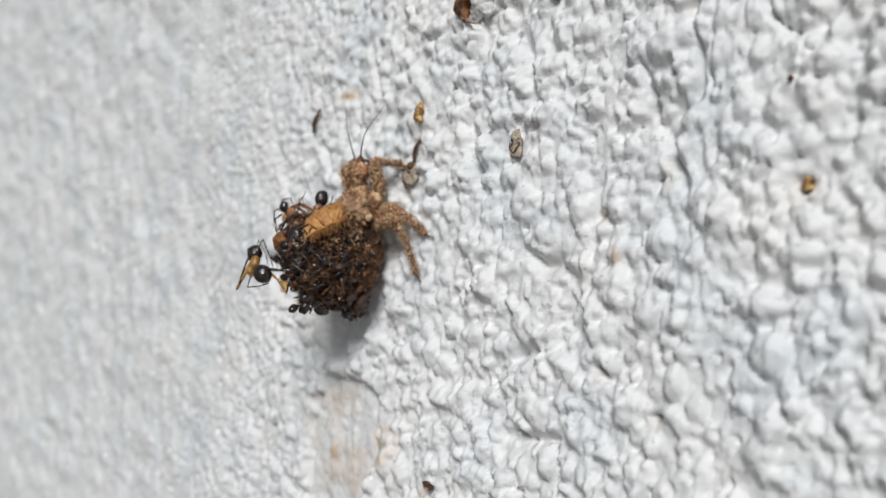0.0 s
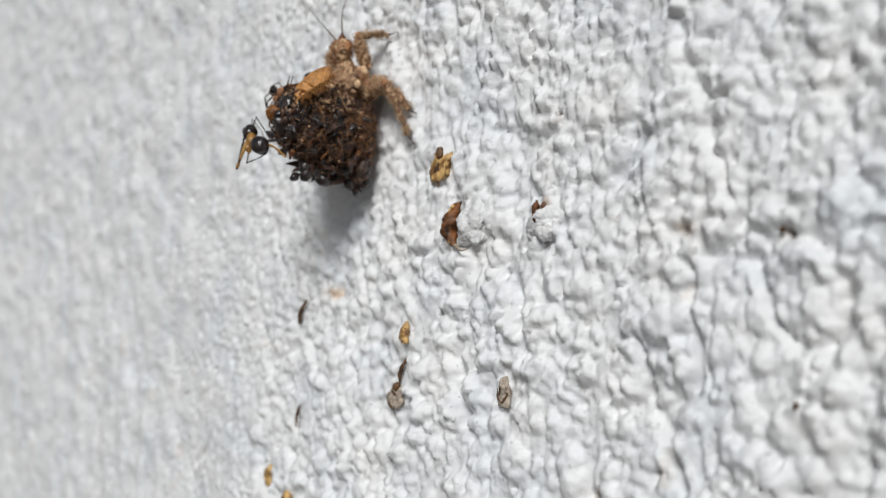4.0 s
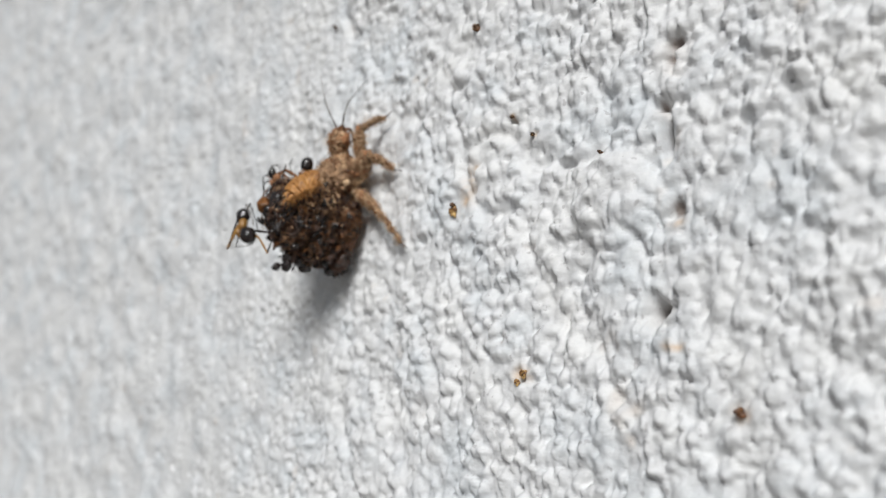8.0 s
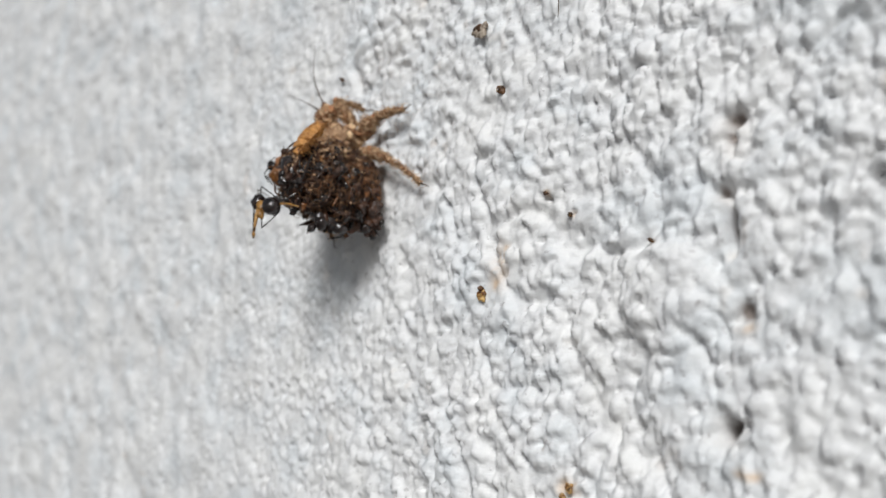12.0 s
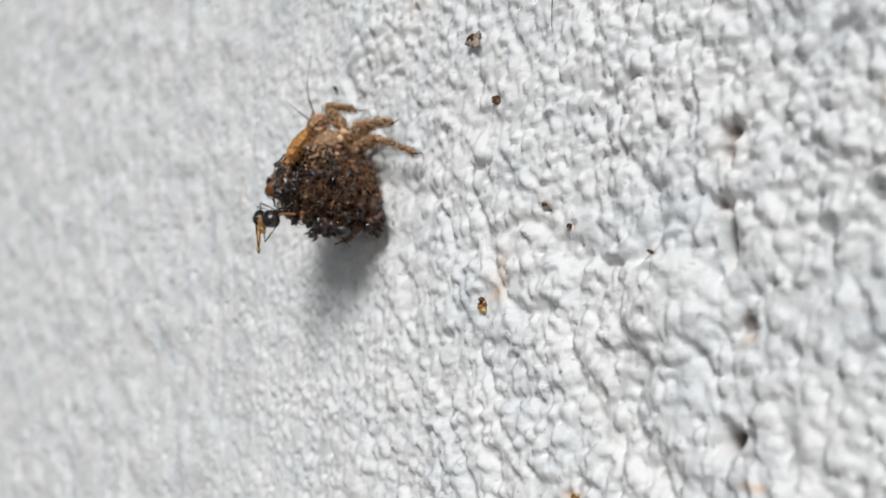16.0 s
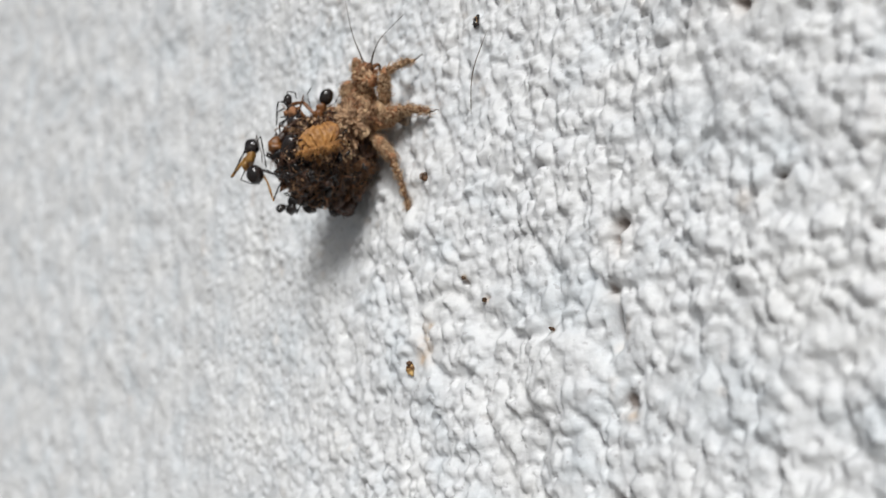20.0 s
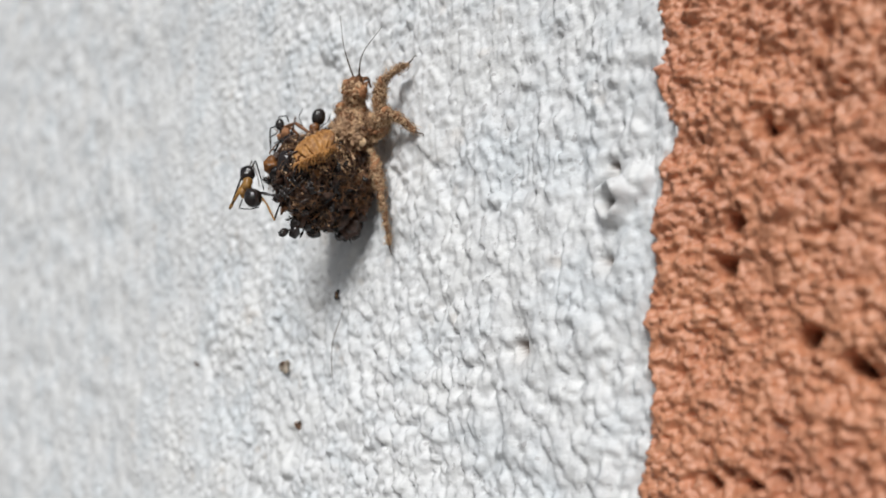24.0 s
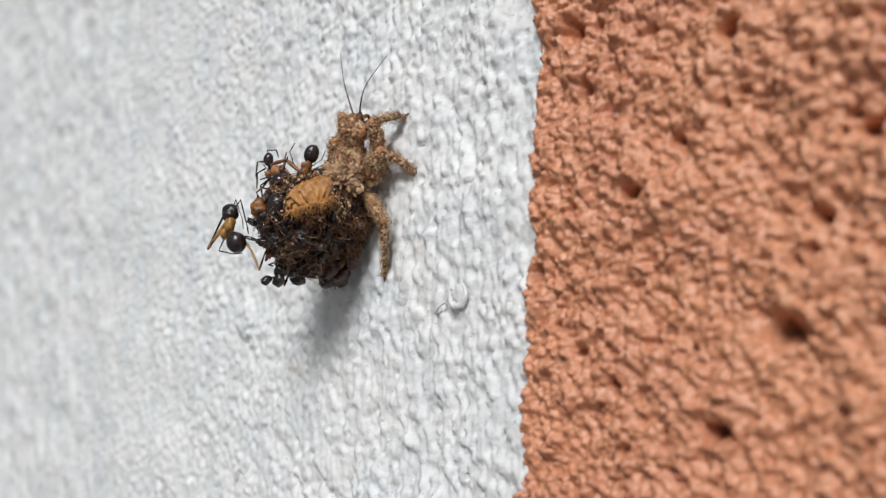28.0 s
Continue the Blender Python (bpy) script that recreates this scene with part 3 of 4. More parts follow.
    def link(self, name, mat, parent=None, label="", scale=MM):
        return link_mesh(name, [(a * scale, b * scale, c * scale) for a, b, c in self.v], self.f, mat, parent, label)


def arc(points, n=8):
    """A smooth line through points."""
    p = [Vector(q) for q in points]
    p = [p[0] * 2 - p[1]] + p + [p[-1] * 2 - p[-2]]
    out = []
    for i in range(1, len(p) - 2):
        for k in range(n):
            t = k / n
            out.append(0.5 * (2 * p[i] + (p[i + 1] - p[i - 1]) * t + (2 * p[i - 1] - 5 * p[i] + 4 * p[i + 1] - p[i + 2]) * t * t + (3 * p[i] - p[i - 1] - 3 * p[i + 1] + p[i + 2]) * t ** 3))
    return out + [p[-2]]


def taper(n, a, b):
    return [a + (b - a) * i / (n - 1) for i in range(n)]


rnd = random.Random(7)

# ---- the bug: x to its right, y ahead, z out of the wall ----
bug = new("assassin_bug")
tagged(bug, "dusty tan bug nymph carrying a heap of dead ants", "insect")


def crumbs(soup, at, radii, count, small, large, seed):
    """Grains of dust stuck on a rounded body."""
    r = random.Random(seed)
    for _ in range(count):
        d = Vector((r.gauss(0, 1), r.gauss(0, 1), r.gauss(0, 1))).normalized()
        q = Vector(at) + Vector([d[i] * radii[i] for i in range(3)])
        s = r.uniform(small, large)
        soup.blob(q, (s, s * r.uniform(0.6, 1.2), s * r.uniform(0.6, 1)), turned((r.gauss(0, 1), r.gauss(0, 1), r.gauss(0, 1))), sub=1)


def curl(soup, root, out, size, thick):
    """A short hair that stands out of a surface and curls over."""
    side = Vector((rnd.gauss(0, 1), rnd.gauss(0, 1), rnd.gauss(0, 1)))
    side = (side - out * side.dot(out)).normalized()
    turn, lift = rnd.uniform(1.2, 4.2), rnd.uniform(0.5, 1.0)
    line = [root + size * (side * (1 - math.cos(turn * k / 5)) + out * lift * math.sin(turn * k / 5)) for k in range(6)]
    soup.tube(line, [thick, thick, thick * 0.95, thick * 0.85, thick * 0.7, thick * 0.3], 3)


def bristles(parent, at, radii, count, size, label):
    """Dusty hairs all over a rounded body."""
    s = Soup()
    for _ in range(count):
        d = Vector((rnd.gauss(0, 1), rnd.gauss(0, 1), rnd.gauss(0.3, 1))).normalized()
        curl(s, Vector(at) + Vector([d[i] * radii[i] for i in range(3)]), d, size * rnd.uniform(0.25, 1.0), size * rnd.uniform(0.025, 0.07))
    tagged(s.link("bristles", HAIR, parent, label), kind="stuff")


def tufts(soup, at, radii, count, small, large, seed):
    """Clumps of dust that stand apart on a rounded body."""
    r = random.Random(seed)
    for k in range(count):
        d = Vector((r.gauss(0, 1), r.gauss(0, 1), r.gauss(0.35, 1))).normalized()
        q = r.uniform(small, large)
        soup.blob(Vector(at) + Vector([d[i] * radii[i] for i in range(3)]), (q * r.uniform(0.6, 1.0), q * r.uniform(0.9, 1.5), q * 0.8), turned(d + Vector((r.gauss(0, 0.5), r.gauss(0, 0.5), r.gauss(0, 0.5)))), q * 0.45, 1.1 / q, 3, seed + k, q * 0.3)


def body():
    s = Soup().blob((0.05, -1.0, 1.35), (1.38, 1.95, 1.15), lump=0.16, often=1.6, sub=5, seed=1, grit=0.10)
    crumbs(s, (0.05, -1.1, 1.4), (1.46, 2.05, 1.2), 320, 0.04, 0.10, 11)
    s.link("abdomen", UNDER, bug)
    chest = (0.12, 1.55, 1.5)
    s = Soup().blob(chest, (0.84, 1.0, 0.74), lump=0.30, often=2.3, sub=5, seed=2, grit=0.30)
    s.blob((0.70, 1.25, 1.9), (0.40, 0.5, 0.38), lump=0.1, often=3, sub=4, seed=3, grit=0.08)
    s.blob((-0.50, 1.3, 1.9), (0.40, 0.5, 0.38), lump=0.1, often=3, sub=4, seed=4, grit=0.08)
    thorax = s.link("thorax", UNDER, bug)
    s = Soup()
    tufts(s, chest, (0.95, 1.05, 0.86), 160, 0.06, 0.17, 31)
    crumbs(s, chest, (1.03, 1.13, 0.93), 420, 0.025, 0.09, 12)
    tagged(s.link("dust_clump", CRUST, thorax, "pale tan clumps of dust"), kind="stuff")
    bristles(thorax, chest, (1.0, 1.10, 0.94), 1100, 0.34, "dusty tan bristles")
    for i in range(30):
        d = Vector((rnd.gauss(0, 1), rnd.gauss(-0.4, 1), rnd.gauss(0.7, 0.8))).normalized()
        q = rnd.uniform(0.10, 0.22)
        Soup().blob((0.12 + d.x * 1.05, 1.45 + d.y * 1.1, 1.55 + d.z * 0.95), (q, q * 1.3, q * 0.7), turned((rnd.gauss(0, 1), rnd.gauss(0, 1), rnd.gauss(0, 1))), 0.08, 4, 2, i, 0.03).link("fragment", (DEBRIS, HAIR, RUST)[i % 3], bug)
    s = Soup().blob((0.24, 2.72, 1.72), (0.40, 0.50, 0.38), lump=0.10, often=2.5, sub=4, seed=5, grit=0.1)
    tufts(s, (0.24, 2.68, 1.72), (0.42, 0.46, 0.40), 12, 0.09, 0.18, 33)
    crumbs(s, (0.24, 2.72, 1.72), (0.44, 0.5, 0.42), 90, 0.03, 0.08, 13)
    s.link("collar", CRUST, bug)
    skull = (0.30, 3.46, 1.92)
    s = Soup().blob(skull, (0.42, 0.55, 0.42), lump=0.16, often=3.0, sub=5, seed=6, grit=0.18)
    s.blob((0.32, 4.0, 1.84), (0.29, 0.32, 0.27), lump=0.08, often=3, sub=4, seed=7, grit=0.08)
    for side in (-1, 1):
        s.blob((0.30 + 0.46 * side, 3.60, 2.02), (0.27, 0.33, 0.29), None, 0.10, 3.2, 4, 8 + side, 0.10)
        s.blob((0.30 + 0.24 * side, 4.02, 2.02), (0.15, 0.30, 0.15), None, 0.08, 3.2, 3, 9 + side, 0.08)
    head = s.link("head", UNDER, bug)
    s = Soup()
    tufts(s, skull, (0.48, 0.58, 0.46), 72, 0.05, 0.13, 35)
    for side in (-1, 1):
        tufts(s, (0.30 + 0.46 * side, 3.60, 2.02), (0.27, 0.33, 0.29), 36, 0.05, 0.12, 37 + side)
    crumbs(s, skull, (0.54, 0.64, 0.52), 170, 0.02, 0.07, 14)
    tagged(s.link("dust_clump", CRUST, head, "pale tan clumps of dust"), kind="stuff")
    bristles(head, skull, (0.54, 0.64, 0.52), 420, 0.20, "dusty tan bristles")
    for side in (-1, 1):
        Soup().blob((0.30 + 0.62 * side, 3.68, 2.12), (0.09, 0.11, 0.11), sub=3).link("eye", CHITIN, head, "dark bead-like eye")
    Soup().tube(arc([(0.32, 4.22, 1.70), (0.32, 4.38, 1.32), (0.3, 3.95, 1.0)]), taper(17, 0.13, 0.05), 8, 0.1).link("beak", RUST, head, "short curved brown beak")


def feeler(side):
    """An antenna modelled from its root along y."""
    line = arc([(0, 0, 0), (0.10 * side, 1.1, 0.16), (0.28 * side, 2.0, 0.12), (0.75 * side, 3.5, -0.35)], 7)
    s = Soup().tube(line[:8], taper(8, 0.052, 0.036), 6).tube(line[7:], taper(len(line) - 7, 0.032, 0.012), 5)
    s.blob(line[7], 0.045, sub=2)
    return s.link("antenna", FEELER, bug, "thin dark antenna")


def leg_segments(thigh, shin, girth, seed):
    """A thick dusty thigh and a thinner shin with its claw, each modelled from its joint along y."""
    n = 16
    prof = [girth * (0.62 + 0.5 * math.sin(math.pi * min(1, i / (n - 1) * 1.05)) ** 0.8) for i in range(n)]
    s = Soup().tube([(0, thigh * i / (n - 1), 0.05 * thigh * math.sin(math.pi * i / (n - 1))) for i in range(n)], prof, 12, 0.6, seed)
    femur = s.link("femur", UNDER, bug, "thick dust-crusted thigh")
    s = Soup()
    r = random.Random(seed)
    for _ in range(250):
        y, a = r.uniform(0, thigh), r.uniform(0, 2 * math.pi)
        g = girth * (0.62 + 0.5 * math.sin(math.pi * y / thigh)) * 1.02
        q = r.uniform(0.03, 0.10) * (1.4 if r.random() < 0.15 else 1)
        s.blob((g * math.cos(a), y, g * math.sin(a) + 0.05 * thigh * math.sin(math.pi * y / thigh)), (q, q * 0.8, q * 0.7), turned((r.gauss(0, 1), r.gauss(0, 1), r.gauss(0, 1))), sub=1)
    for _ in range(240):
        y, a = r.uniform(0.1, thigh), r.uniform(0, 2 * math.pi)
        out = Vector((math.cos(a), 0, math.sin(a)))
        curl(s, out * girth * (0.62 + 0.5 * math.sin(math.pi * y / thigh)) + Vector((0, y, 0.05 * thigh * math.sin(math.pi * y / thigh))), out, r.uniform(0.08, 0.26), 0.015)
    tagged(s.link("dust_clump", CRUST, femur, "pale tan crumbs and hairs"), kind="stuff")
    s = Soup().blob((0, 0, 0), girth * 0.62, lump=0.06, often=4, sub=3, seed=seed, grit=0.05)
    s.tube([(0, shin * i / (n - 1), 0.04 * shin * math.sin(math.pi * i / (n - 1))) for i in range(n)], [girth * (0.62 - 0.34 * i / (n - 1)) for i in range(n)], 10, 0.6, seed + 3)
    tibia = s.link("tibia", UNDER, bug, "slender dust-crusted shin")
    s = Soup()
    for _ in range(230):
        y, a = r.uniform(0, shin) ** 1.0, r.uniform(0, 2 * math.pi)
        g = girth * (0.62 - 0.34 * y / shin)
        q = r.uniform(0.025, 0.085) * (1.1 - 0.5 * y / shin)
        s.blob((g * math.cos(a), y, g * math.sin(a) + 0.04 * shin * math.sin(math.pi * y / shin)), (q, q * 0.8, q * 0.7), turned((r.gauss(0, 1), r.gauss(0, 1), r.gauss(0, 1))), sub=1)
    for _ in range(220):
        y, a = r.uniform(0.1, shin), r.uniform(0, 2 * math.pi)
        out = Vector((math.cos(a), 0, math.sin(a)))
        curl(s, out * girth * (0.62 - 0.34 * y / shin) + Vector((0, y, 0.04 * shin * math.sin(math.pi * y / shin))), out, r.uniform(0.07, 0.22), 0.014)
    tagged(s.link("dust_clump", CRUST, tibia, "pale tan crumbs and hairs"), kind="stuff")
    t = Soup().tube(arc([(0, shin - 0.05, 0), (0, shin + 0.22, 0.05), (0, shin + 0.42, 0.16)]), taper(17, 0.055, 0.02), 6)
    t.tube(arc([(0, shin + 0.40, 0.15), (0.05, shin + 0.5, 0.13), (0.07, shin + 0.56, 0.06)]), taper(17, 0.02, 0.007), 5)
    t.tube(arc([(0, shin + 0.40, 0.15), (-0.05, shin + 0.5, 0.13), (-0.07, shin + 0.56, 0.06)]), taper(17, 0.02, 0.007), 5)
    t.link("tarsus", FEELER, tibia, "thin clawed foot")
    return femur, tibia


def thin_leg(soup, points, r=0.045):
    """A jointed dead leg: straight pieces with knots at the joints."""
    for a, b in zip(points[:-1], points[1:]):
        a, b = Vector(a), Vector(b)
        soup.tube([a + (b - a) * k / 5 for k in range(6)], [r * q for q in (0.8, 1.1, 1.15, 1.0, 0.85, 0.7)], 6)
        soup.blob(b, r * 0.95, sub=1)
    return soup


def hanging_ant():
    """The dead ant that dangles from the outer side of the heap."""
    torso = Soup().blob((-1.95, -1.95, 6.28), (0.24, 0.46, 0.24), turned((0.25, -1, 0.1)), 0.05, 4, 3, 3)
    torso.blob((-2.02, -2.42, 6.42), (0.2, 0.3, 0.2), turned((0.1, -1, 0)), 0.03, 4, 3, 4).blob((-1.55, -2.55, 6.38), (0.12, 0.13, 0.14), sub=2)
    ant = torso.link("dead_ant", AMBER, bug, "shrivelled black and amber dead ant")
    Soup().blob((-1.08, -2.62, 6.34), (0.46, 0.50, 0.45), turned((0.4, -1, 0)), 0.03, 2, 4, 5).link("ant_gaster", CHITIN, ant, "glossy black abdomen")
    Soup().blob((-2.2, -1.46, 6.2), (0.40, 0.47, 0.36), turned((-0.3, 1, 0)), 0.04, 3, 4, 6).link("ant_head", CHITIN, ant, "black ant head")
    for line, mat, r in (
        ([(-2.3, -1.2, 6.35), (-2.85, -3.35, 6.62), (-2.55, -2.9, 6.6)], CHITIN, 0.045),
        ([(-2.1, -1.9, 6.4), (-2.7, -3.1, 6.6), (-2.85, -3.3, 6.6)], AMBER, 0.085),
        ([(-2.0, -2.6, 6.4), (-2.1, -3.25, 6.5), (-1.3, -3.2, 6.3), (-0.85, -3.05, 6.1)], CHITIN, 0.03),
        ([(-0.95, -2.5, 6.0), (-0.42, -2.85, 5.9), (0.28, -3.55, 5.8)], AMBER, 0.062),
        ([(0.28, -3.55, 5.8), (-0.05, -2.9, 5.45), (-0.23, -2.45, 5.1)], CHITIN, 0.045),
        ([(-1.0, -2.3, 6.0), (-0.5, -2.35, 5.6), (0.05, -2.2, 5.1)], CHITIN, 0.075),
        ([(-2.0, -1.15, 6.15), (-1.75, -0.72, 6.1), (-1.12, -1.85, 5.9), (-1.0, -2.15, 5.85)], CHITIN, 0.032),
        ([(-2.05, -1.1, 6.2), (-2.0, -0.75, 6.2), (-1.45, -1.6, 6.0), (-1.4, -2.0, 5.9)], FEELER, 0.022),
    ):
        thin_leg(Soup(), line, r).link("ant_leg", mat, ant, "thin black bent leg" if mat is CHITIN else "amber leg")


def ball_ant():
    """A dead ant stuck head down with its black abdomen in the air."""
    s = Soup().blob((-1.02, 1.35, 3.30), (0.26, 0.36, 0.28), None, 0.05, 4, 3, 2).blob((-0.95, 0.95, 3.45), (0.3, 0.4, 0.3), None, 0.06, 4, 3, 9)
    ant = s.link("dead_ant", RUST, bug, "brown dead ant stuck head down")
    Soup().blob((-1.08, 2.02, 3.12), (0.36, 0.47, 0.36), turned((-0.05, 1, -0.1)), 0.02, 2, 4, 1).link("ant_gaster", CHITIN, ant, "glossy black abdomen")
    for line in ([(-1.5, 1.2, 3.6), (-1.75, 1.9, 3.9), (-1.7, 2.35, 3.75)], [(-1.0, 1.3, 3.2), (-0.7, 1.85, 2.75), (-0.75, 2.3, 2.6)], [(-0.9, 1.1, 3.3), (-0.35, 1.7, 2.8), (-0.25, 2.0, 2.7)]):
        thin_leg(Soup(), line, 0.026).link("ant_leg", CHITIN, ant, "thin black leg")


def curled_ant():
    """A small dead ant that stands on the heap with raised head and looped feelers."""
    s = Soup().blob((-1.75, 0.85, 4.6), (0.22, 0.48, 0.22), turned((-0.35, 1, 0.05)), 0.06, 3, 3, 3).blob((-1.45, 0.35, 4.6), (0.26, 0.34, 0.26), turned((-0.3, 1, 0)), 0.05, 3, 3, 8)
    ant = s.link("dead_ant", DEBRIS, bug, "small curled dark dead ant")
    Soup().blob((-2.15, 1.36, 4.72), (0.24, 0.34, 0.23), turned((-0.3, 1, 0)), 0.04, 3, 3, 4).link("ant_head", CHITIN, ant, "black ant head")
    Soup().blob((-0.95, 0.45, 4.75), (0.42, 0.46, 0.38), turned((0.7, 0.5, 0)), 0.02, 3, 3, 5).link("ant_gaster", CHITIN, ant, "black abdomen")
    for line, mat, r in (
        ([(-1.9, 1.2, 4.6), (-1.35, 1.5, 4.3), (-0.5, 1.1, 4.0)], RUST, 0.095),
        ([(-1.6, 0.8, 4.8), (-1.1, 1.2, 4.7), (-0.5, 0.9, 4.6)], RUST, 0.075),
        ([(-2.2, 1.45, 4.8), (-2.4, 1.75, 4.7), (-2.0, 1.85, 4.5), (-1.85, 1.55, 4.4)], CHITIN, 0.032),
        ([(-2.3, 1.2, 4.9), (-2.6, 1.1, 5.0), (-2.5, 0.4, 5.0)], CHITIN, 0.036),
        ([(-2.0, 0.9, 4.9), (-2.3, 0.6, 5.1), (-2.1, -0.1, 5.1)], CHITIN, 0.04),
        ([(-1.6, 0.5, 4.8), (-1.7, 0.1, 5.2), (-1.4, -0.4, 5.2)], CHITIN, 0.045),
    ):
        thin_leg(Soup(), line, r).link("ant_leg", mat, ant, "thin bent leg")


def low_cluster():
    """Small black ant pieces that hang at the heap's lower side."""
    s = Soup().blob((-0.30, -3.35, 3.85), (0.24, 0.50, 0.22), turned((0.1, 1, 0)), 0.05, 3, 3, 1)
    ant = s.link("dead_ant", DEBRIS, bug, "small black dead ant hanging below")
    for at, r in (((-0.20, -3.62, 4.30), 0.27), ((-0.14, -4.05, 4.30), 0.31), ((-0.45, -4.15, 4.75), 0.24), ((-0.40, -3.98, 2.98), 0.35), ((-0.35, -3.70, 3.40), 0.30), ((-0.05, -3.40, 2.70), 0.32)):
        Soup().blob(at, (r, r * 1.15, r * 0.9), turned((rnd.gauss(0, 1), rnd.gauss(0, 1), rnd.gauss(0, 1))), 0.04, 4, 3, r * 9).link("ant_segment", CHITIN, ant, "round black ant segment")
    for line in ([(-0.35, -3.5, 3.85), (-0.2, -3.9, 4.3), (-0.65, -4.2, 4.9)], [(-0.1, -3.2, 3.4), (-0.4, -3.9, 3.0)], [(-0.4, -3.0, 4.2), (-0.3, -3.6, 4.4), (-0.1, -4.05, 4.2)], [(-0.2, -3.4, 3.6), (-0.3, -4.0, 3.7), (-0.15, -4.3, 3.9)]):
        thin_leg(Soup(), line, 0.055).link("ant_leg", CHITIN, ant, "thin black leg")


PACK_AT, PACK_R = Vector((-0.15, -1.10, 3.15)), (1.80, 2.10, 2.15)


def pack_surface(d, grow=1.0):
    """A point of the heap's skin in direction d: a bell, wider towards the tail and the wall."""
    d = Vector(d).normalized()
    r = 1 + 0.24 * noise.noise(d * 2.3 + Vector((3, 1, 7))) + 0.20 * noise.noise(d * 4.6)
    r *= 1 + 0.20 * max(0, -d.y) * max(0, -d.z + 0.25) + 0.10 * max(0, d.z) * (1 - abs(d.y))
    r *= 1 + 0.24 * max(0, -d.y) ** 2 * math.exp(-((d.z + 0.25) / 0.45) ** 2 - ((d.x + 0.1) / 0.6) ** 2)
    return PACK_AT + Vector([d[i] * PACK_R[i] * r * grow for i in range(3)])


def heap():
    v, f = ICO[5]
    core = Soup().add([pack_surface(p, 0.84 + 0.22 * abs(noise.noise(Vector(p) * 8)) + 0.10 * noise.noise(Vector(p) * 19)) for p in v], f)
    core.link("debris_pack", DEBRIS, bug, "dense heap of dark insect remains")
    chips = []
    for k in range(9):
        a = rnd.uniform(0.6, 1.5)
        s = Soup().blob((0, 0, 0), (0.35 * a, 0.55, 0.25), None, 0.28, 3.4, 3, k * 3.7, 0.16)
        chips.append((s, (DEBRIS, DEBRIS, RUST, CHITIN, DEBRIS, DEBRIS, DEBRIS, DEBRIS, CHITIN)[k]))
    meshes = []
    for s, mat in chips:
        o = s.link("fragment", mat, bug)
        o.matrix_basis = Matrix.Translation(pack_surface((0.2, -0.4, 1)) * MM) @ Matrix.Scale(0.5, 4)
        meshes.append(o)
    for i in range(480):
        d = Vector((rnd.gauss(0, 1), rnd.gauss(0, 1), rnd.gauss(0.25, 1))).normalized()
        if d.z < -0.75:
            continue
        o = meshes[rnd.randrange(9)].copy()
        scene.collection.objects.link(o)
        k = rnd.uniform(0.14, 0.46) * (1.1 if d.y < 0 else 0.8)
        o.matrix_basis = Matrix.Translation(pack_surface(d, rnd.uniform(0.88, 1.10)) * MM) @ turned((rnd.gauss(0, 1), rnd.gauss(0, 1), rnd.gauss(0, 1))).to_4x4() @ Matrix.Diagonal((k, k * rnd.uniform(0.7, 1.4), k * rnd.uniform(0.5, 0.9), 1))
    for i in range(170):
        d = Vector((rnd.gauss(0.3, 1), rnd.gauss(-0.2, 1), rnd.gauss(0, 0.7))).normalized()
        o = meshes[rnd.randrange(9)].copy()
        scene.collection.objects.link(o)
        k = rnd.uniform(0.16, 0.44)
        o.matrix_basis = Matrix.Translation(Vector((0.05 + d.x * rnd.uniform(1.35, 1.55), -1.05 + d.y * rnd.uniform(1.9, 2.1), 1.4 + d.z * 1.15)) * MM) @ turned((rnd.gauss(0, 1), rnd.gauss(0, 1), rnd.gauss(0, 1))).to_4x4() @ Matrix.Diagonal((k, k * rnd.uniform(0.7, 1.4), k * rnd.uniform(0.5, 0.9), 1))
    for i in range(46):
        d = Vector((rnd.gauss(0, 1), rnd.gauss(-0.5, 1), rnd.gauss(0.2, 0.8))).normalized()
        o = meshes[rnd.randrange(9)].copy()
        scene.collection.objects.link(o)
        k = rnd.uniform(0.14, 0.34)
        o.matrix_basis = Matrix.Translation(Vector((0.05 + d.x * 0.75, -3.35 + d.y * 0.55, 1.15 + d.z * 0.6)) * MM) @ turned((rnd.gauss(0, 1), rnd.gauss(0, 1), rnd.gauss(0, 1))).to_4x4() @ Matrix.Diagonal((k, k * rnd.uniform(0.7, 1.6), k * rnd.uniform(0.5, 0.9), 1))
    dust = Soup()
    for i in range(380):
        d = Vector((rnd.gauss(0, 1), rnd.gauss(0, 1), rnd.gauss(0.2, 1))).normalized()
        q = rnd.uniform(0.03, 0.09)
        dust.blob(pack_surface(d, rnd.uniform(0.98, 1.05)), (q * 0.8, q * rnd.uniform(0.6, 1.3), q * 0.8), turned((rnd.gauss(0, 1), rnd.gauss(0, 1), rnd.gauss(0, 1))), sub=1)
    tagged(dust.link("dust_grain", HAIR, bug, "pale brown grains of dust"), kind="stuff")
    front = Soup().blob((0.4, 1.15, 2.25), (0.8, 0.7, 0.75), None, 0.2, 2.4, 5, 8, 0.3)
    for i in range(1000):
        d = Vector((rnd.gauss(0.3, 1), rnd.gauss(0.6, 0.6), rnd.gauss(0.3, 0.9))).normalized()
        if d.y < -0.25 + 0.6 * rnd.random():
            continue
        q = rnd.uniform(0.03, 0.12)
        front.blob(pack_surface(d, rnd.uniform(0.99, 1.05)), (q, q * rnd.uniform(0.6, 1.3), q * 0.7), turned((rnd.gauss(0, 1), rnd.gauss(0, 1), rnd.gauss(0, 1))), sub=1)
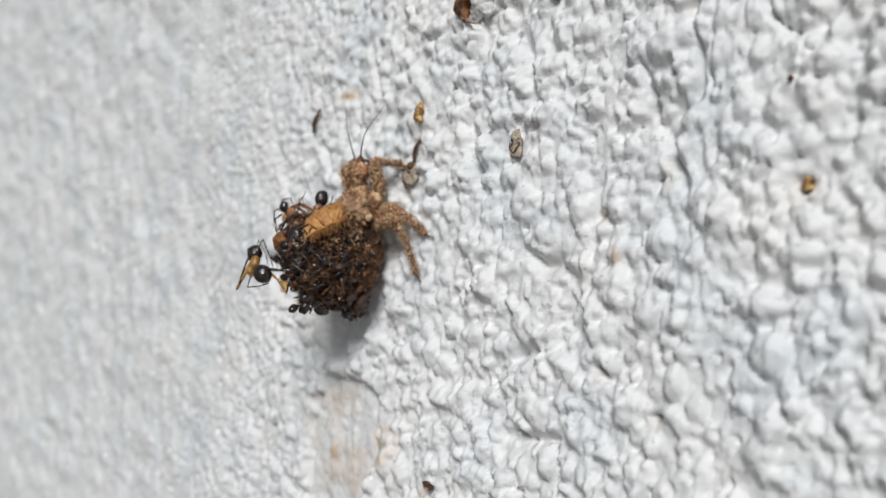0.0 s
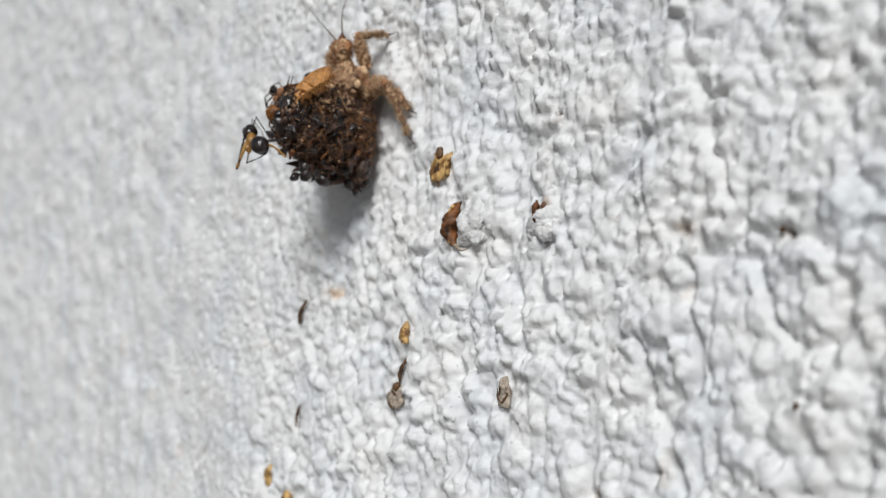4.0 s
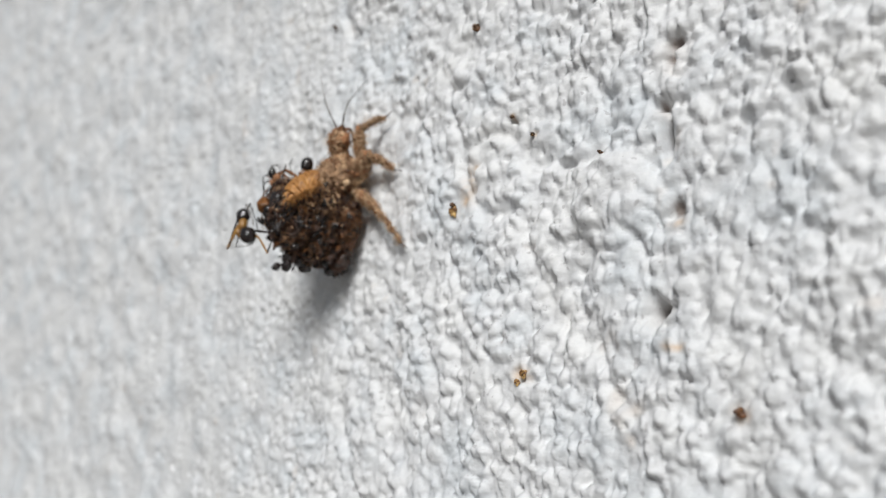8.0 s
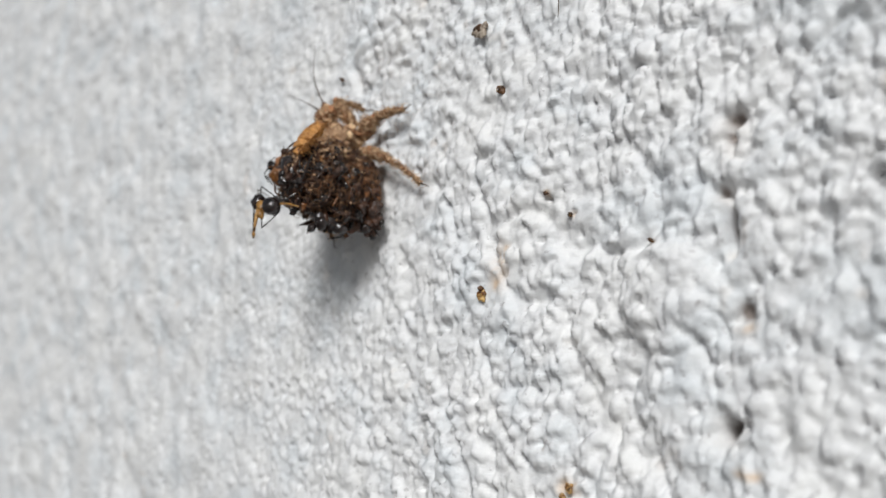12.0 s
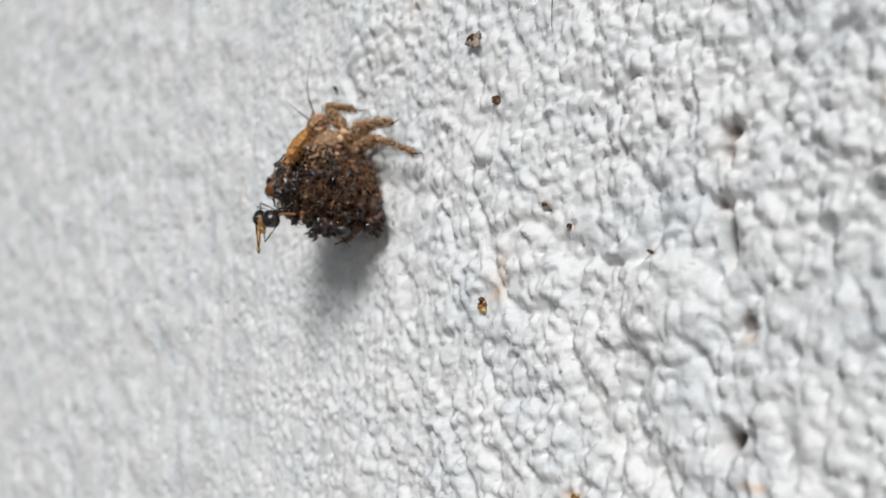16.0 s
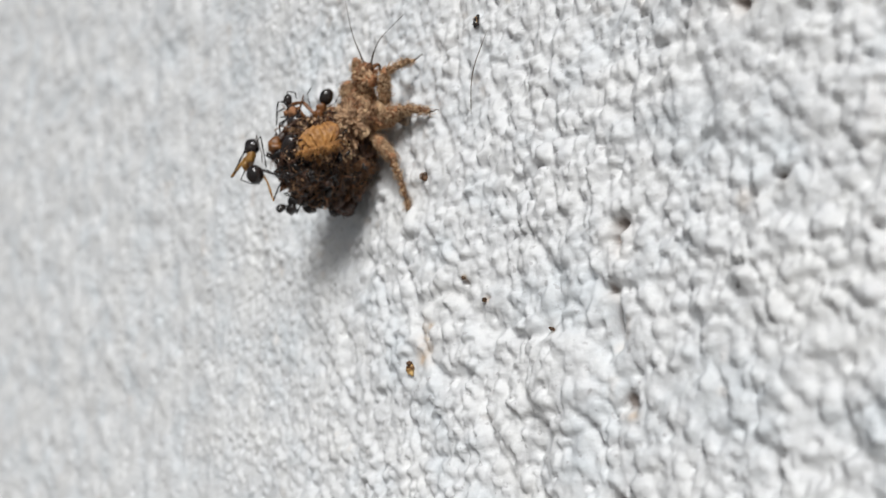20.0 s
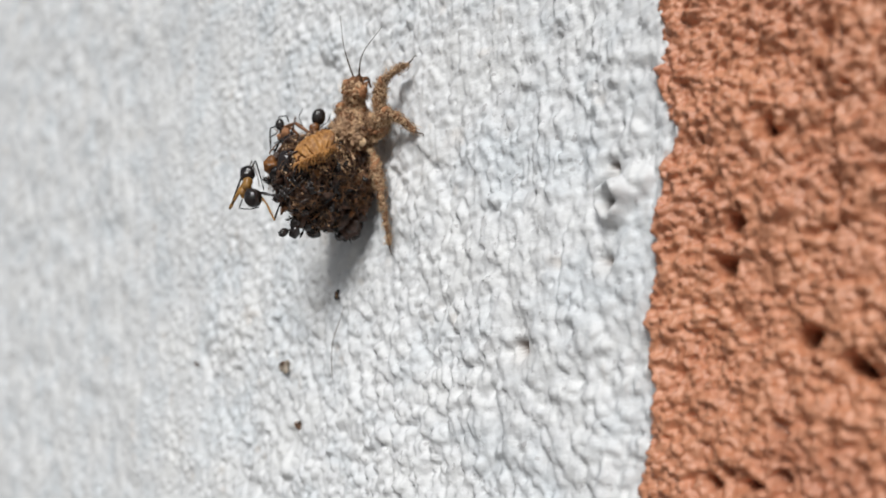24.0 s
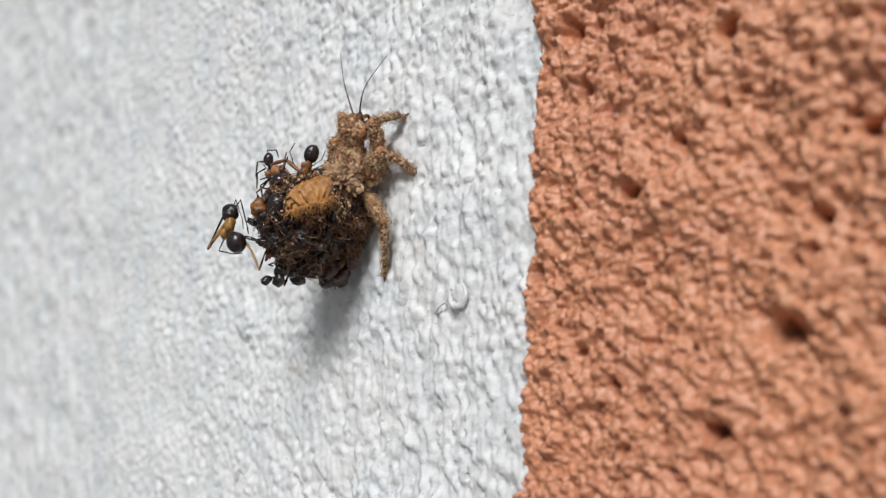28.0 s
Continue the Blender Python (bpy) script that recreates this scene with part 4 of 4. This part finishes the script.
    front.link("dust_crust", CRUST, bug, "tan dust crust over the forward slope")
    fibres = Soup()
    for i in range(1500):
        d = Vector((rnd.gauss(0, 1), rnd.gauss(0, 1), rnd.gauss(0.1, 1))).normalized()
        curl(fibres, pack_surface(d, rnd.uniform(0.92, 1.04)), d, rnd.uniform(0.12, 0.36), rnd.uniform(0.008, 0.018))
    for i in range(260):
        d = Vector((rnd.gauss(0, 1), rnd.gauss(0.25, 1), rnd.gauss(0.1, 1))).normalized()
        curl(fibres, pack_surface(d, rnd.uniform(0.92, 1.03)), d, rnd.uniform(0.18, 0.42), rnd.uniform(0.012, 0.024))
    for i in range(500):
        d = Vector((rnd.gauss(0.3, 1), rnd.gauss(-0.1, 1), rnd.gauss(0, 0.7))).normalized()
        curl(fibres, Vector((0.05 + d.x * 1.42, -1.05 + d.y * 2.0, 1.4 + d.z * 1.15)), d, rnd.uniform(0.12, 0.36), rnd.uniform(0.010, 0.022))
    for i in range(16):
        r = rnd.uniform(0.14, 0.30)
        at = (rnd.uniform(-1.9, -0.7), rnd.uniform(-0.2, 0.9), rnd.uniform(4.2, 4.9))
        Soup().blob(at, (r, r * 1.4, r * 0.8), turned((rnd.gauss(0, 1), rnd.gauss(0, 1), rnd.gauss(0, 1))), 0.07, 3, 3, i, 0.04).link("fragment", (DEBRIS, CHITIN, UNDER, DEBRIS)[i % 4], bug)
        thin_leg(Soup(), [at, (at[0] + rnd.gauss(-0.15, 0.3), at[1] + rnd.gauss(0.25, 0.3), at[2] + rnd.uniform(0, 0.4)), (at[0] + rnd.gauss(-0.2, 0.4), at[1] + rnd.gauss(0.3, 0.5), at[2] + rnd.uniform(-0.2, 0.4))], rnd.uniform(0.03, 0.05)).link("leg_fragment", (CHITIN, RUST)[i % 2], bug)
    tagged(fibres.link("fibre", FUZZ, bug, "fine brown fibres and hairs"), kind="stuff")
    for i in range(110):
        d = Vector((rnd.gauss(0, 1), rnd.gauss(-0.3, 1), rnd.gauss(0.5, 1))).normalized()
        a = pack_surface(d, 1.0)
        side = Vector((rnd.gauss(0, 1), rnd.gauss(0, 1), rnd.gauss(0, 1))).normalized()
        side = (side - d * side.dot(d)).normalized()
        n = rnd.uniform(0.4, 0.95)
        line = [a, a + side * n + d * rnd.uniform(0.05, 0.4), a + side * n * rnd.uniform(0.8, 1.9) + d * rnd.uniform(-0.1, 0.25) + side.cross(d) * rnd.gauss(0, 0.35)]
        thin_leg(Soup(), line, rnd.uniform(0.028, 0.055)).link("leg_fragment", (CHITIN, DEBRIS, RUST, DEBRIS)[i % 4], bug)
    for i in range(46):
        d = Vector((rnd.gauss(0, 1), rnd.gauss(-0.6, 1), rnd.gauss(0.2, 1))).normalized()
        r = rnd.uniform(0.08, 0.24)
        Soup().blob(pack_surface(d, 1.02), (r, r * 1.35, r * 0.9), turned((rnd.gauss(0, 1), rnd.gauss(0, 1), rnd.gauss(0, 1))), 0.03, 4, 3, i).link("ant_segment", CHITIN, bug, "glossy black ant segment")


def shell():
    """A curved tan plate, fibrous at its lower rim, lying on the heap's forward slope."""
    pts, faces, n, m = [], [], 56, 16
    out = Vector((0.45, 0.28, 0.85)).normalized()
    across = Vector((0.66, 0.50, -0.514)).normalized()
    along = out.cross(across).normalized() * 0.74
    across = across * 1.16
    mid = Vector((1.42, 0.32, 4.74))
    for layer in (0.0, -0.09):
        for j in range(m):
            for i in range(n):
                u, w = -1 + 2 * i / (n - 1), -1 + 2 * j / (m - 1)
                rag = 0.26 * noise.noise(Vector((u * 4.5, 3.1, layer))) * (1.5 if w < 0 else 0.8)
                wide = math.sqrt(max(0.05, 1.0 - 0.8 * w * w)) + 0.08 * noise.noise(Vector((w * 3, 9.1, 0)))
                p = mid + across * u * wide + along * (w * (0.78 + 0.1 * u) + rag)
                p += out * (0.34 * (1 - 0.6 * u * u - 0.5 * w * w) + 0.07 * noise.noise(Vector((u * 7, w * 2, 0.7))) + 0.02 * noise.noise(Vector((u * 22, w * 2.0, 4.7))) + layer)
                pts.append(p)
    k = n * m
    for j in range(m - 1):
        for i in range(n - 1):
            a = j * n + i
            faces += [(a, a + 1, a + n + 1, a + n), (k + a, k + a + n, k + a + n + 1, k + a + 1)]
    for i in range(n - 1):
        a, b = i, (m - 1) * n + i
        faces += [(a, k + a, k + a + 1, a + 1), (b, b + 1, k + b + 1, k + b)]
    for j in range(m - 1):
        a, b = j * n, j * n + n - 1
        faces += [(a, a + n, k + a + n, k + a), (b, k + b, k + b + n, b + n)]
    plate = Soup().add(pts, faces).link("shell_plate", TAN, bug, "tan papery plate of dead insect")
    s = Soup()
    for i in range(170):
        u = rnd.uniform(-0.95, 0.95)
        a = mid + across * u + along * -0.7 + out * 0.2
        w = (-along * 1.0 + across * rnd.gauss(0, 0.35) + out * rnd.gauss(0.1, 0.3)).normalized() * rnd.uniform(0.25, 0.7)
        s.tube([a, a + w * 0.5 + out * 0.05, a + w], [0.024, 0.018, 0.006], 4)
    s.link("frayed_rim", TAN, plate, "frayed tan fibres")
    for at, r, mat, label in (((-0.60, -0.92, 5.78), 0.42, SEED, "round amber-brown seed-like ball"), ((0.95, -0.3, 4.75), 0.17, CHITIN, ""), ((-0.30, -1.15, 5.70), 0.36, CHITIN, "glossy black ant segment"), ((-0.75, -0.55, 5.55), 0.30, DEBRIS, "dark clump of ant remains"), ((-0.45, -1.45, 5.45), 0.34, DEBRIS, "dark clump of ant remains"), ((1.25, -0.9, 4.3), 0.16, TAN, "small tan grain"), ((1.75, 0.95, 2.2), 0.20, CRUST, "pale grain of grit"), ((-0.60, -2.95, 1.0), 0.40, CHITIN, "glossy black bead-like ant abdomen"), ((0.3, -3.35, 0.8), 0.28, CHITIN, ""), ((0.05, -3.1, 1.1), 0.50, DEBRIS, "dark clump of ant remains"), ((0.55, -2.8, 1.0), 0.42, DEBRIS, "dark clump of ant remains"), ((-0.2, -3.55, 0.75), 0.24, CHITIN, ""), ((0.35, -3.6, 1.2), 0.42, DEBRIS, "dark clump of ant remains"), ((0.8, -3.25, 1.35), 0.40, DEBRIS, "dark clump of ant remains"), ((-0.45, -3.4, 1.7), 0.50, DEBRIS, "dark clump of ant remains"), ((0.55, -3.05, 1.95), 0.55, DEBRIS, "dark clump of ant remains"), ((-0.05, -3.95, 1.6), 0.26, CHITIN, "glossy black ant segment"), ((0.30, -2.95, 1.75), 0.44, CHITIN, "glossy black ant abdomen"), ((-1.0, -3.6, 2.4), 0.2, CHITIN, "glossy black ant segment"), ((0.25, -3.40, 0.95), 0.46, DEBRIS, "dark clump of ant remains"), ((0.15, -3.75, 0.90), 0.32, DEBRIS, "dark clump of ant remains"), ((-0.35, -3.80, 0.95), 0.32, DEBRIS, "dark clump of ant remains"), ((-0.42, -4.10, 0.90), 0.20, CHITIN, "glossy black ant segment"), ((0.45, -3.82, 0.80), 0.18, CHITIN, "glossy black ant segment"), ((0.20, -3.50, 1.45), 0.36, DEBRIS, "dark clump of ant remains")):
        Soup().blob(at, (r, r * 1.12, r * 0.95), None, (0.07 if mat is SEED else 0.12) * r / 0.4, 3, 4, r * 5, 0.03).link("grain" if mat in (TAN, SEED, CRUST) else "ant_segment", mat, bug, label)
    for line in ([(-0.8, -0.75, 5.6), (0.6, -2.25, 5.5), (1.8, -1.35, 5.3)], [(-0.6, -0.95, 5.75), (0.35, -2.0, 5.8), (0.8, -2.35, 5.45)], [(0.9, -0.6, 5.3), (0.75, -1.5, 5.4), (1.2, -2.0, 4.7)]):
        thin_leg(Soup(), line, 0.05).link("leg_fragment", CHITIN, bug, "bent black ant leg")
    Soup().blob((-0.05, -0.95, 5.35), (0.60, 0.95, 0.50), turned((0.2, 1, 0)), 0.06, 2, 4, 2).link("ant_segment", CHITIN, bug, "dark blue-black ant body")


body()
heap()
shell()
hanging_ant()
ball_ant()
curled_ant()
low_cluster()
FEELERS = {side: feeler(side) for side in (-1, 1)}
LEGS = {}
for side in (-1, 1):
    for x, y, z in ((0.85, 2.30, 1.05), (0.95, 1.4, 0.95), (0.85, 0.5, 1.05)):
        Soup().blob((x * side, y, z), (0.38, 0.34, 0.34), None, 0.1, 3, 3, x + y, 0.08).link("coxa", CRUST, bug)
for side in (-1, 1):
    for pair, (thigh, shin, girth) in enumerate(((1.80, 1.65, 0.27), (1.55, 1.90, 0.38), (2.25, 2.9, 0.25))):
        LEGS[side, pair] = leg_segments(thigh, shin, girth, pair * 10 + side + 5) + (thigh, shin)


# ---- chips, husks and splinters that stick to the paint ----
GRID = np.zeros(3 * len(face.data.vertices), dtype=np.float32)
face.data.vertices.foreach_get("co", GRID)
GRID = GRID.reshape(-1, 3)
COLS = int(np.argmax(GRID[1:, 0] < GRID[:-1, 0])) + 1
GRID = GRID.reshape(-1, COLS, 3)


def skin(x, z):
    """How far the paint stands out at a place of the wall."""
    i = int(np.clip(np.searchsorted(GRID[0, :, 0], x), 2, COLS - 3))
    j = int(np.clip(round((z - GRID[0, 0, 2]) / (0.135 * MM)), 2, len(GRID) - 3))
    return float(np.median(-GRID[j - 2:j + 3, i - 2:i + 3, 1]))


def stuck(ob, u, w, lean=0.0, out=0.12):
    """Sets a thing, built with its back at z = 0, on the wall's paint."""
    x, z = wall_place(u, w)
    ob.matrix_basis = Matrix.Translation((x, -skin(x, z) - out * MM, z)) @ pose(0, 0, 0, 90) @ pose(0, 0, 0, 0, 0, lean)
    return ob


def husk(wide, high, mat, seed, tip=None, label="", category="husk"):
    """A torn, hollow flake of an old seed husk: an uneven body, a broken rim, a dark hollow and shards."""
    root = new("husk")
    r = random.Random(int(seed * 10))
    s = Soup().blob((0, 0, 0.02), (wide / 2, high / 2, 0.08 + 0.14 * wide), None, 0.20 * wide, 2.2 / wide, 4, seed, 0.07 * wide)
    s.link("husk_body", mat, root)
    n, start, sweep = 22, r.uniform(0, 6.28), r.uniform(2.6, 4.2)
    turns = [start + sweep * k / n for k in range(n + 1)]
    ring = [(wide / 2 * (0.84 + 0.22 * noise.noise(Vector((a * 1.4, seed, 5)))) * math.cos(a), high / 2 * (0.84 + 0.22 * noise.noise(Vector((a * 1.4, seed, 5)))) * math.sin(a), 0.07 + 0.12 * wide + 0.14 * wide * noise.noise(Vector((a, seed, 0)))) for a in turns]
    Soup().tube(ring, [wide * (0.02 + 0.06 * math.sin(math.pi * k / n) + 0.03 * noise.noise(Vector((k * 0.7, seed, 2)))) for k in range(n + 1)], 6).link("rim", DARKCHIP if mat is GREYCHIP else HUSK, root, "raised broken rim")
    Soup().blob((wide * 0.10 * math.cos(start), high * 0.14 * math.sin(start), 0.05 + 0.12 * wide), (wide * 0.20, high * 0.26, 0.05), None, 0.10 * wide, 3 / wide, 3, seed + 4).link("hollow", DARKCHIP, root, "dark torn hollow")
    shards = Soup()
    for _ in range(6):
        a = r.uniform(0, 6.28)
        p = Vector((wide * 0.42 * math.cos(a), high * 0.42 * math.sin(a), 0.06))
        q = p + Vector((wide * r.uniform(0.1, 0.25) * math.cos(a + r.gauss(0, 0.6)), high * r.uniform(0.1, 0.25) * math.sin(a + r.gauss(0, 0.6)), r.uniform(0, 0.1)))
        shards.tube([p, (p + q) / 2, q], [0.06 * wide, 0.045 * wide, 0.008], 5)
    shards.link("shard", mat, root, "ragged torn edge")
    if tip:
        Soup().blob((0, high / 2, 0.12), (wide * 0.22, high * 0.2, 0.16), None, 0.06, 3, 3, seed + 1, 0.03).link("tip", tip, root, "dark broken tip")
    return tagged(root, label, category)


def splinter(line, r, mat, label, name="splinter"):
    pts = arc(line, 6)
    return tagged(Soup().tube(pts, [r * (0.35 + 0.9 * math.sin(math.pi * (0.12 + 0.8 * k / (len(pts) - 1)))) for k in range(len(pts))], 6, 0.3).link(name, mat), label, "splinter")


stuck(husk(1.15, 1.55, HUSK, 1.0, DARKCHIP, "amber husk with a dark tip stuck to paint"), -6.86, 2.93, 12)
stuck(husk(0.62, 0.92, HUSK, 2.0, None, "small amber seed husk stuck to paint"), -7.01, 1.25)
stuck(husk(0.95, 1.15, GREYCHIP, 3.0, DARKCHIP, "grey-brown husk with a dark splinter tip"), -7.12, 0.60, -8)
stuck(husk(0.70, 1.10, GREYCHIP, 4.0, None, "brown frayed husk stuck to paint"), -5.60, 0.95, 5)
stuck(husk(0.44, 0.46, HUSK, 5.0, None, "round amber husk sunk in a pit"), -2.78, 0.67)
stuck(husk(0.75, 1.0, HUSK, 6.0, None, "amber seed husk on blurred paint"), -9.44, -0.81)
stuck(husk(0.9, 0.9, HUSK, 7.0, DARKCHIP, "brown husk on peeling paint"), -8.84, -1.0, 20)
stuck(husk(0.42, 0.55, HUSK, 8.0, DARKCHIP, "tiny dark amber husk on paint"), -6.96, 6.23)
stuck(husk(0.80, 0.55, GREYCHIP, 9.0, None, "square tan chip with a dark rim"), -7.33, 8.86, 12)
stuck(husk(0.42, 0.34, DARKCHIP, 10.0, None, "dark reddish chip on paint"), -6.99, 8.21)
stuck(husk(0.34, 0.36, HUSK, 11.0, None, "rusty ring-shaped chip on paint"), -5.76, 4.70)
stuck(husk(0.26, 0.3, HUSK, 12.0, None, "rusty ring-shaped chip on paint"), -5.84, 4.62)
stuck(husk(0.18, 0.18, DARKCHIP, 13.0, None, "small red-brown speck on paint"), -6.00, 6.96)
stuck(husk(0.18, 0.16, DARKCHIP, 14.0, None, "small red-brown speck on paint"), -6.29, 7.16)
stuck(husk(0.18, 0.16, DARKCHIP, 15.0, None, "small red-brown speck on paint"), -5.19, 6.73)
stuck(husk(0.36, 0.30, RUST, 16.0, None, "brown speck in a paint pit"), -3.59, 4.68)
stuck(husk(0.36, 0.5, CHITIN, 17.0, None, "black shiny speck on paint"), -6.33, 9.70)
stuck(husk(0.16, 0.18, DARKCHIP, 18.0, None, "black speck on paint"), -3.23, 2.49)
stuck(husk(0.16, 0.18, DARKCHIP, 19.0, None, "brown speck on paint"), -2.94, 1.38)
stuck(husk(0.24, 0.24, DARKCHIP, 20.0, None, "brown speck on paint"), -9.79, 8.76)
stuck(husk(0.5, 0.35, DARKCHIP, 21.0, None, "rusty chip low on the paint"), -6.19, -2.46)


def crescent():
    """A dark hollow crescent, the torn rim of an old cocoon, beside a white pebble of paint."""
    root = new("cocoon_rim")
    s = Soup()
    line = [(0.75 - 1.05 * math.cos(a), 1.2 * math.sin(a), 0.12) for a in [radians(-62 + 124 * k / 20) for k in range(21)]]
    s.tube(line, [0.06 + 0.30 * math.sin(math.pi * k / 20) ** 0.8 for k in range(21)], 10, 0.4, 3.0)
    s.link("rim_wall", COCOON, root)
    Soup().tube([(x - 0.30 * math.sin(math.pi * k / 20), y, 0.2) for k, (x, y, z) in enumerate(line)], [0.03 + 0.03 * math.sin(math.pi * k / 20) for k in range(21)], 6, 0.4, 5.0).link("pale_edge", GREYCHIP, root, "thin pale papery edge")
    e = Soup()
    for k in range(16):
        p = Vector(line[2 + k])
        e.blob(p + Vector((-0.12, 0, 0.14)), rnd.uniform(0.05, 0.13), None, 0.03, 6, 2, k)
    e.link("rusty_crust", HUSK, root, "rusty crumbs along the rim")
    Soup().tube(arc([(0.35, -1.02, 0.2), (0.85, -1.22, 0.25), (1.25, -1.1, 0.15)]), taper(17, 0.10, 0.02), 6).link("thread", GREYCHIP, root, "dry grey thread")
    Soup().blob((1.0, 0.1, -0.14), (0.85, 1.0, 0.5), None, 0.2, 1.6, 5, 2, 0.07).link("pebble", WHITE_PLAIN, root, "white paint-covered pebble")
    return tagged(root, "torn brown cocoon rim around a white pebble", "cocoon")


WHITE_PLAIN = speckled("white_paint_chip", (0.62, 0.62, 0.63), (0.76, 0.755, 0.74), 1100, 0.55, 0.08)
stuck(crescent(), -6.50, 2.38, 0, 0.2)


def capped_pebble():
    root = new("pebble")
    Soup().blob((0, -0.25, -0.08), (0.85, 0.75, 0.5), None, 0.16, 1.6, 5, 5, 0.06).link("stone", WHITE_PLAIN, root)
    Soup().blob((-0.25, 0.28, 0.30), (0.36, 0.22, 0.14), turned((1, 0.4, 0)), 0.14, 4, 3, 6, 0.06).link("rust_cap", COCOON, root, "rusty chipped cap")
    Soup().blob((0.05, 0.40, 0.28), (0.22, 0.12, 0.12), turned((1, -0.3, 0)), 0.06, 3, 3, 7, 0.03).link("dark_chip", DARKCHIP, root, "dark chip")
    return tagged(root, "white paint-covered pebble with a rusty chipped cap", "pebble")


stuck(capped_pebble(), -5.38, 2.50)


def ring_chip():
    root = new("paint_curl")
    n = 22
    line = [(0.50 * math.cos(a), 0.52 * math.sin(a), 0.1) for a in [radians(150 + 260 * k / n) for k in range(n + 1)]]
    Soup().tube(line, [0.05 + 0.10 * math.sin(math.pi * k / n) for k in range(n + 1)], 8, 0.2).link("curl", WHITE_PLAIN, root)
    Soup().blob((0.02, 0.05, 0.0), (0.42, 0.45, 0.16), None, 0.05, 3, 3, 1).link("blister", WHITE_PLAIN, root, "smooth paint blister")
    return tagged(root, "curled white blister of lifted paint", "paint flake")


stuck(ring_chip(), -2.93, 12.93)
stuck(splinter([(-0.45, -0.12, 0.05), (0, 0.05, 0.25), (0.5, 0.2, 0.1)], 0.06, WHITE_PLAIN, "pale splinter of lifted paint"), -3.16, 12.81, 20)
stuck(splinter([(-0.25, -0.75, 0.05), (-0.12, 0.0, 0.15), (0.28, 0.75, 0.1)], 0.10, DARKCHIP, "dark splinter in cracked paint"), -9.06, 1.22)
stuck(splinter([(-0.2, -0.7, 0.05), (-0.1, 0.0, 0.15), (0.25, 0.7, 0.1)], 0.08, DARKCHIP, "dark splinter above a husk"), -7.08, 0.88)
stuck(splinter([(-0.05, -0.8, 0.05), (0.0, 0.0, 0.1), (0.2, 0.8, 0.05)], 0.06, DARKCHIP, "dark sliver in a paint crack"), -8.9, 0.05)
stuck(splinter([(0.0, -1.9, 0.05), (0.25, 0.0, 0.35), (0.75, 2.1, 0.05)], 0.021, FEELER, "thin grey fibre stuck to paint", "thread"), -6.32, 9.15)


# ---- motion ----
def on_wall(x, z, heading, pitch, roll):
    """Head up the wall: the bug's x to its right, y ahead, z out of the wall."""
    return Matrix.Translation((x, -0.15 * MM, z)) @ pose(0, 0, 0, 90) @ pose(0, 0, 0, 0, 0, heading) @ pose(0, 0, 0, pitch) @ pose(0, 0, 0, 0, roll)


HIPS = ((1.15, 2.50, 0.85), (1.22, 1.45, 0.90), (1.0, 0.60, 1.0))
POLES = ((0.0, 1.0, 0.5), (0.25, 1.0, 0.40), (0.5, 0.8, 0.5))
REACH = (0.90, 0.96, 0.985)


def bend(hip, foot, pole, thigh, shin, most):
    """Places the knee of a two-piece leg."""
    hip, foot, pole = Vector(hip), Vector(foot), Vector(pole)
    reach = foot - hip
    d = min(reach.length, (thigh + shin) * most)
    way = reach.normalized()
    a = (thigh * thigh - shin * shin + d * d) / (2 * d)
    up = (pole - way * pole.dot(way)).normalized()
    knee = hip + way * a + up * math.sqrt(max(0.0, thigh * thigh - a * a))
    end = hip + way * d
    return (Matrix.Translation(hip * MM) @ turned(knee - hip, pole).to_4x4(), Matrix.Translation(knee * MM) @ turned(end - knee, pole).to_4x4())


def strides(side, pair):
    """Foot places on the bug's own axes; while it walks, a lifted foot between two holds."""
    rows = (FRONT_FOOT, MIDDLE_FOOT, HIND_FOOT)[pair]
    if side < 0:
        rows = [(rows[i][0], min(-2.0, -0.85 * rows[max(0, i - 1)][1]), min(3.3, max(-1.6, rows[max(0, i - 1)][2]))) for i in range(len(rows))]
    out = []
    for i, (t, x, y) in enumerate(rows):
        out.append((t, x, y, 0.30))
        if i + 1 < len(rows):
            t2, x2, y2 = rows[i + 1]
            here, there = CRAWL[i], CRAWL[i + 1]
            gone = math.hypot(there[1] - here[1], there[2] - here[2])
            if gone > 2.5 * MM:
                steps = max(1, round((t2 - t) / 0.75))
                for k in range(1, 2 * steps):
                    q = k / (2 * steps)
                    swing = (k + pair + (side > 0)) % 2
                    out.append((t + (t2 - t) * q, x + (x2 - x) * q, y + (y2 - y) * q + (0.45 if swing else -0.35), 0.6 if swing else 0.30))
    return out


def motions():
    walk(bug, [(t, on_wall(x, z, h, p, r)) for t, x, z, h, p, r in CRAWL])
    for (side, pair), (femur, tibia, thigh, shin) in LEGS.items():
        hip = (HIPS[pair][0] * side, *HIPS[pair][1:])
        pole = (POLES[pair][0] * side, *POLES[pair][1:])
        rows = [(t, bend(hip, (x, y, z), pole, thigh, shin, REACH[pair])) for t, x, y, z in strides(side, pair)]
        walk(femur, [(t, m[0]) for t, m in rows])
        walk(tibia, [(t, m[1]) for t, m in rows])
    for side, ob in FEELERS.items():
        walk(ob, [(t, Matrix.Translation(((0.32 + 0.18 * side) * MM, 4.12 * MM, 1.98 * MM)) @ pose(0, 0, 0, 14 + 7 * math.sin(t * 1.1 + side), 0, -side * (20 + 8 * math.sin(t * 0.8 + side * 1.3)) - 6)) for t in [0.5 * k for k in range(57)]])


motions()
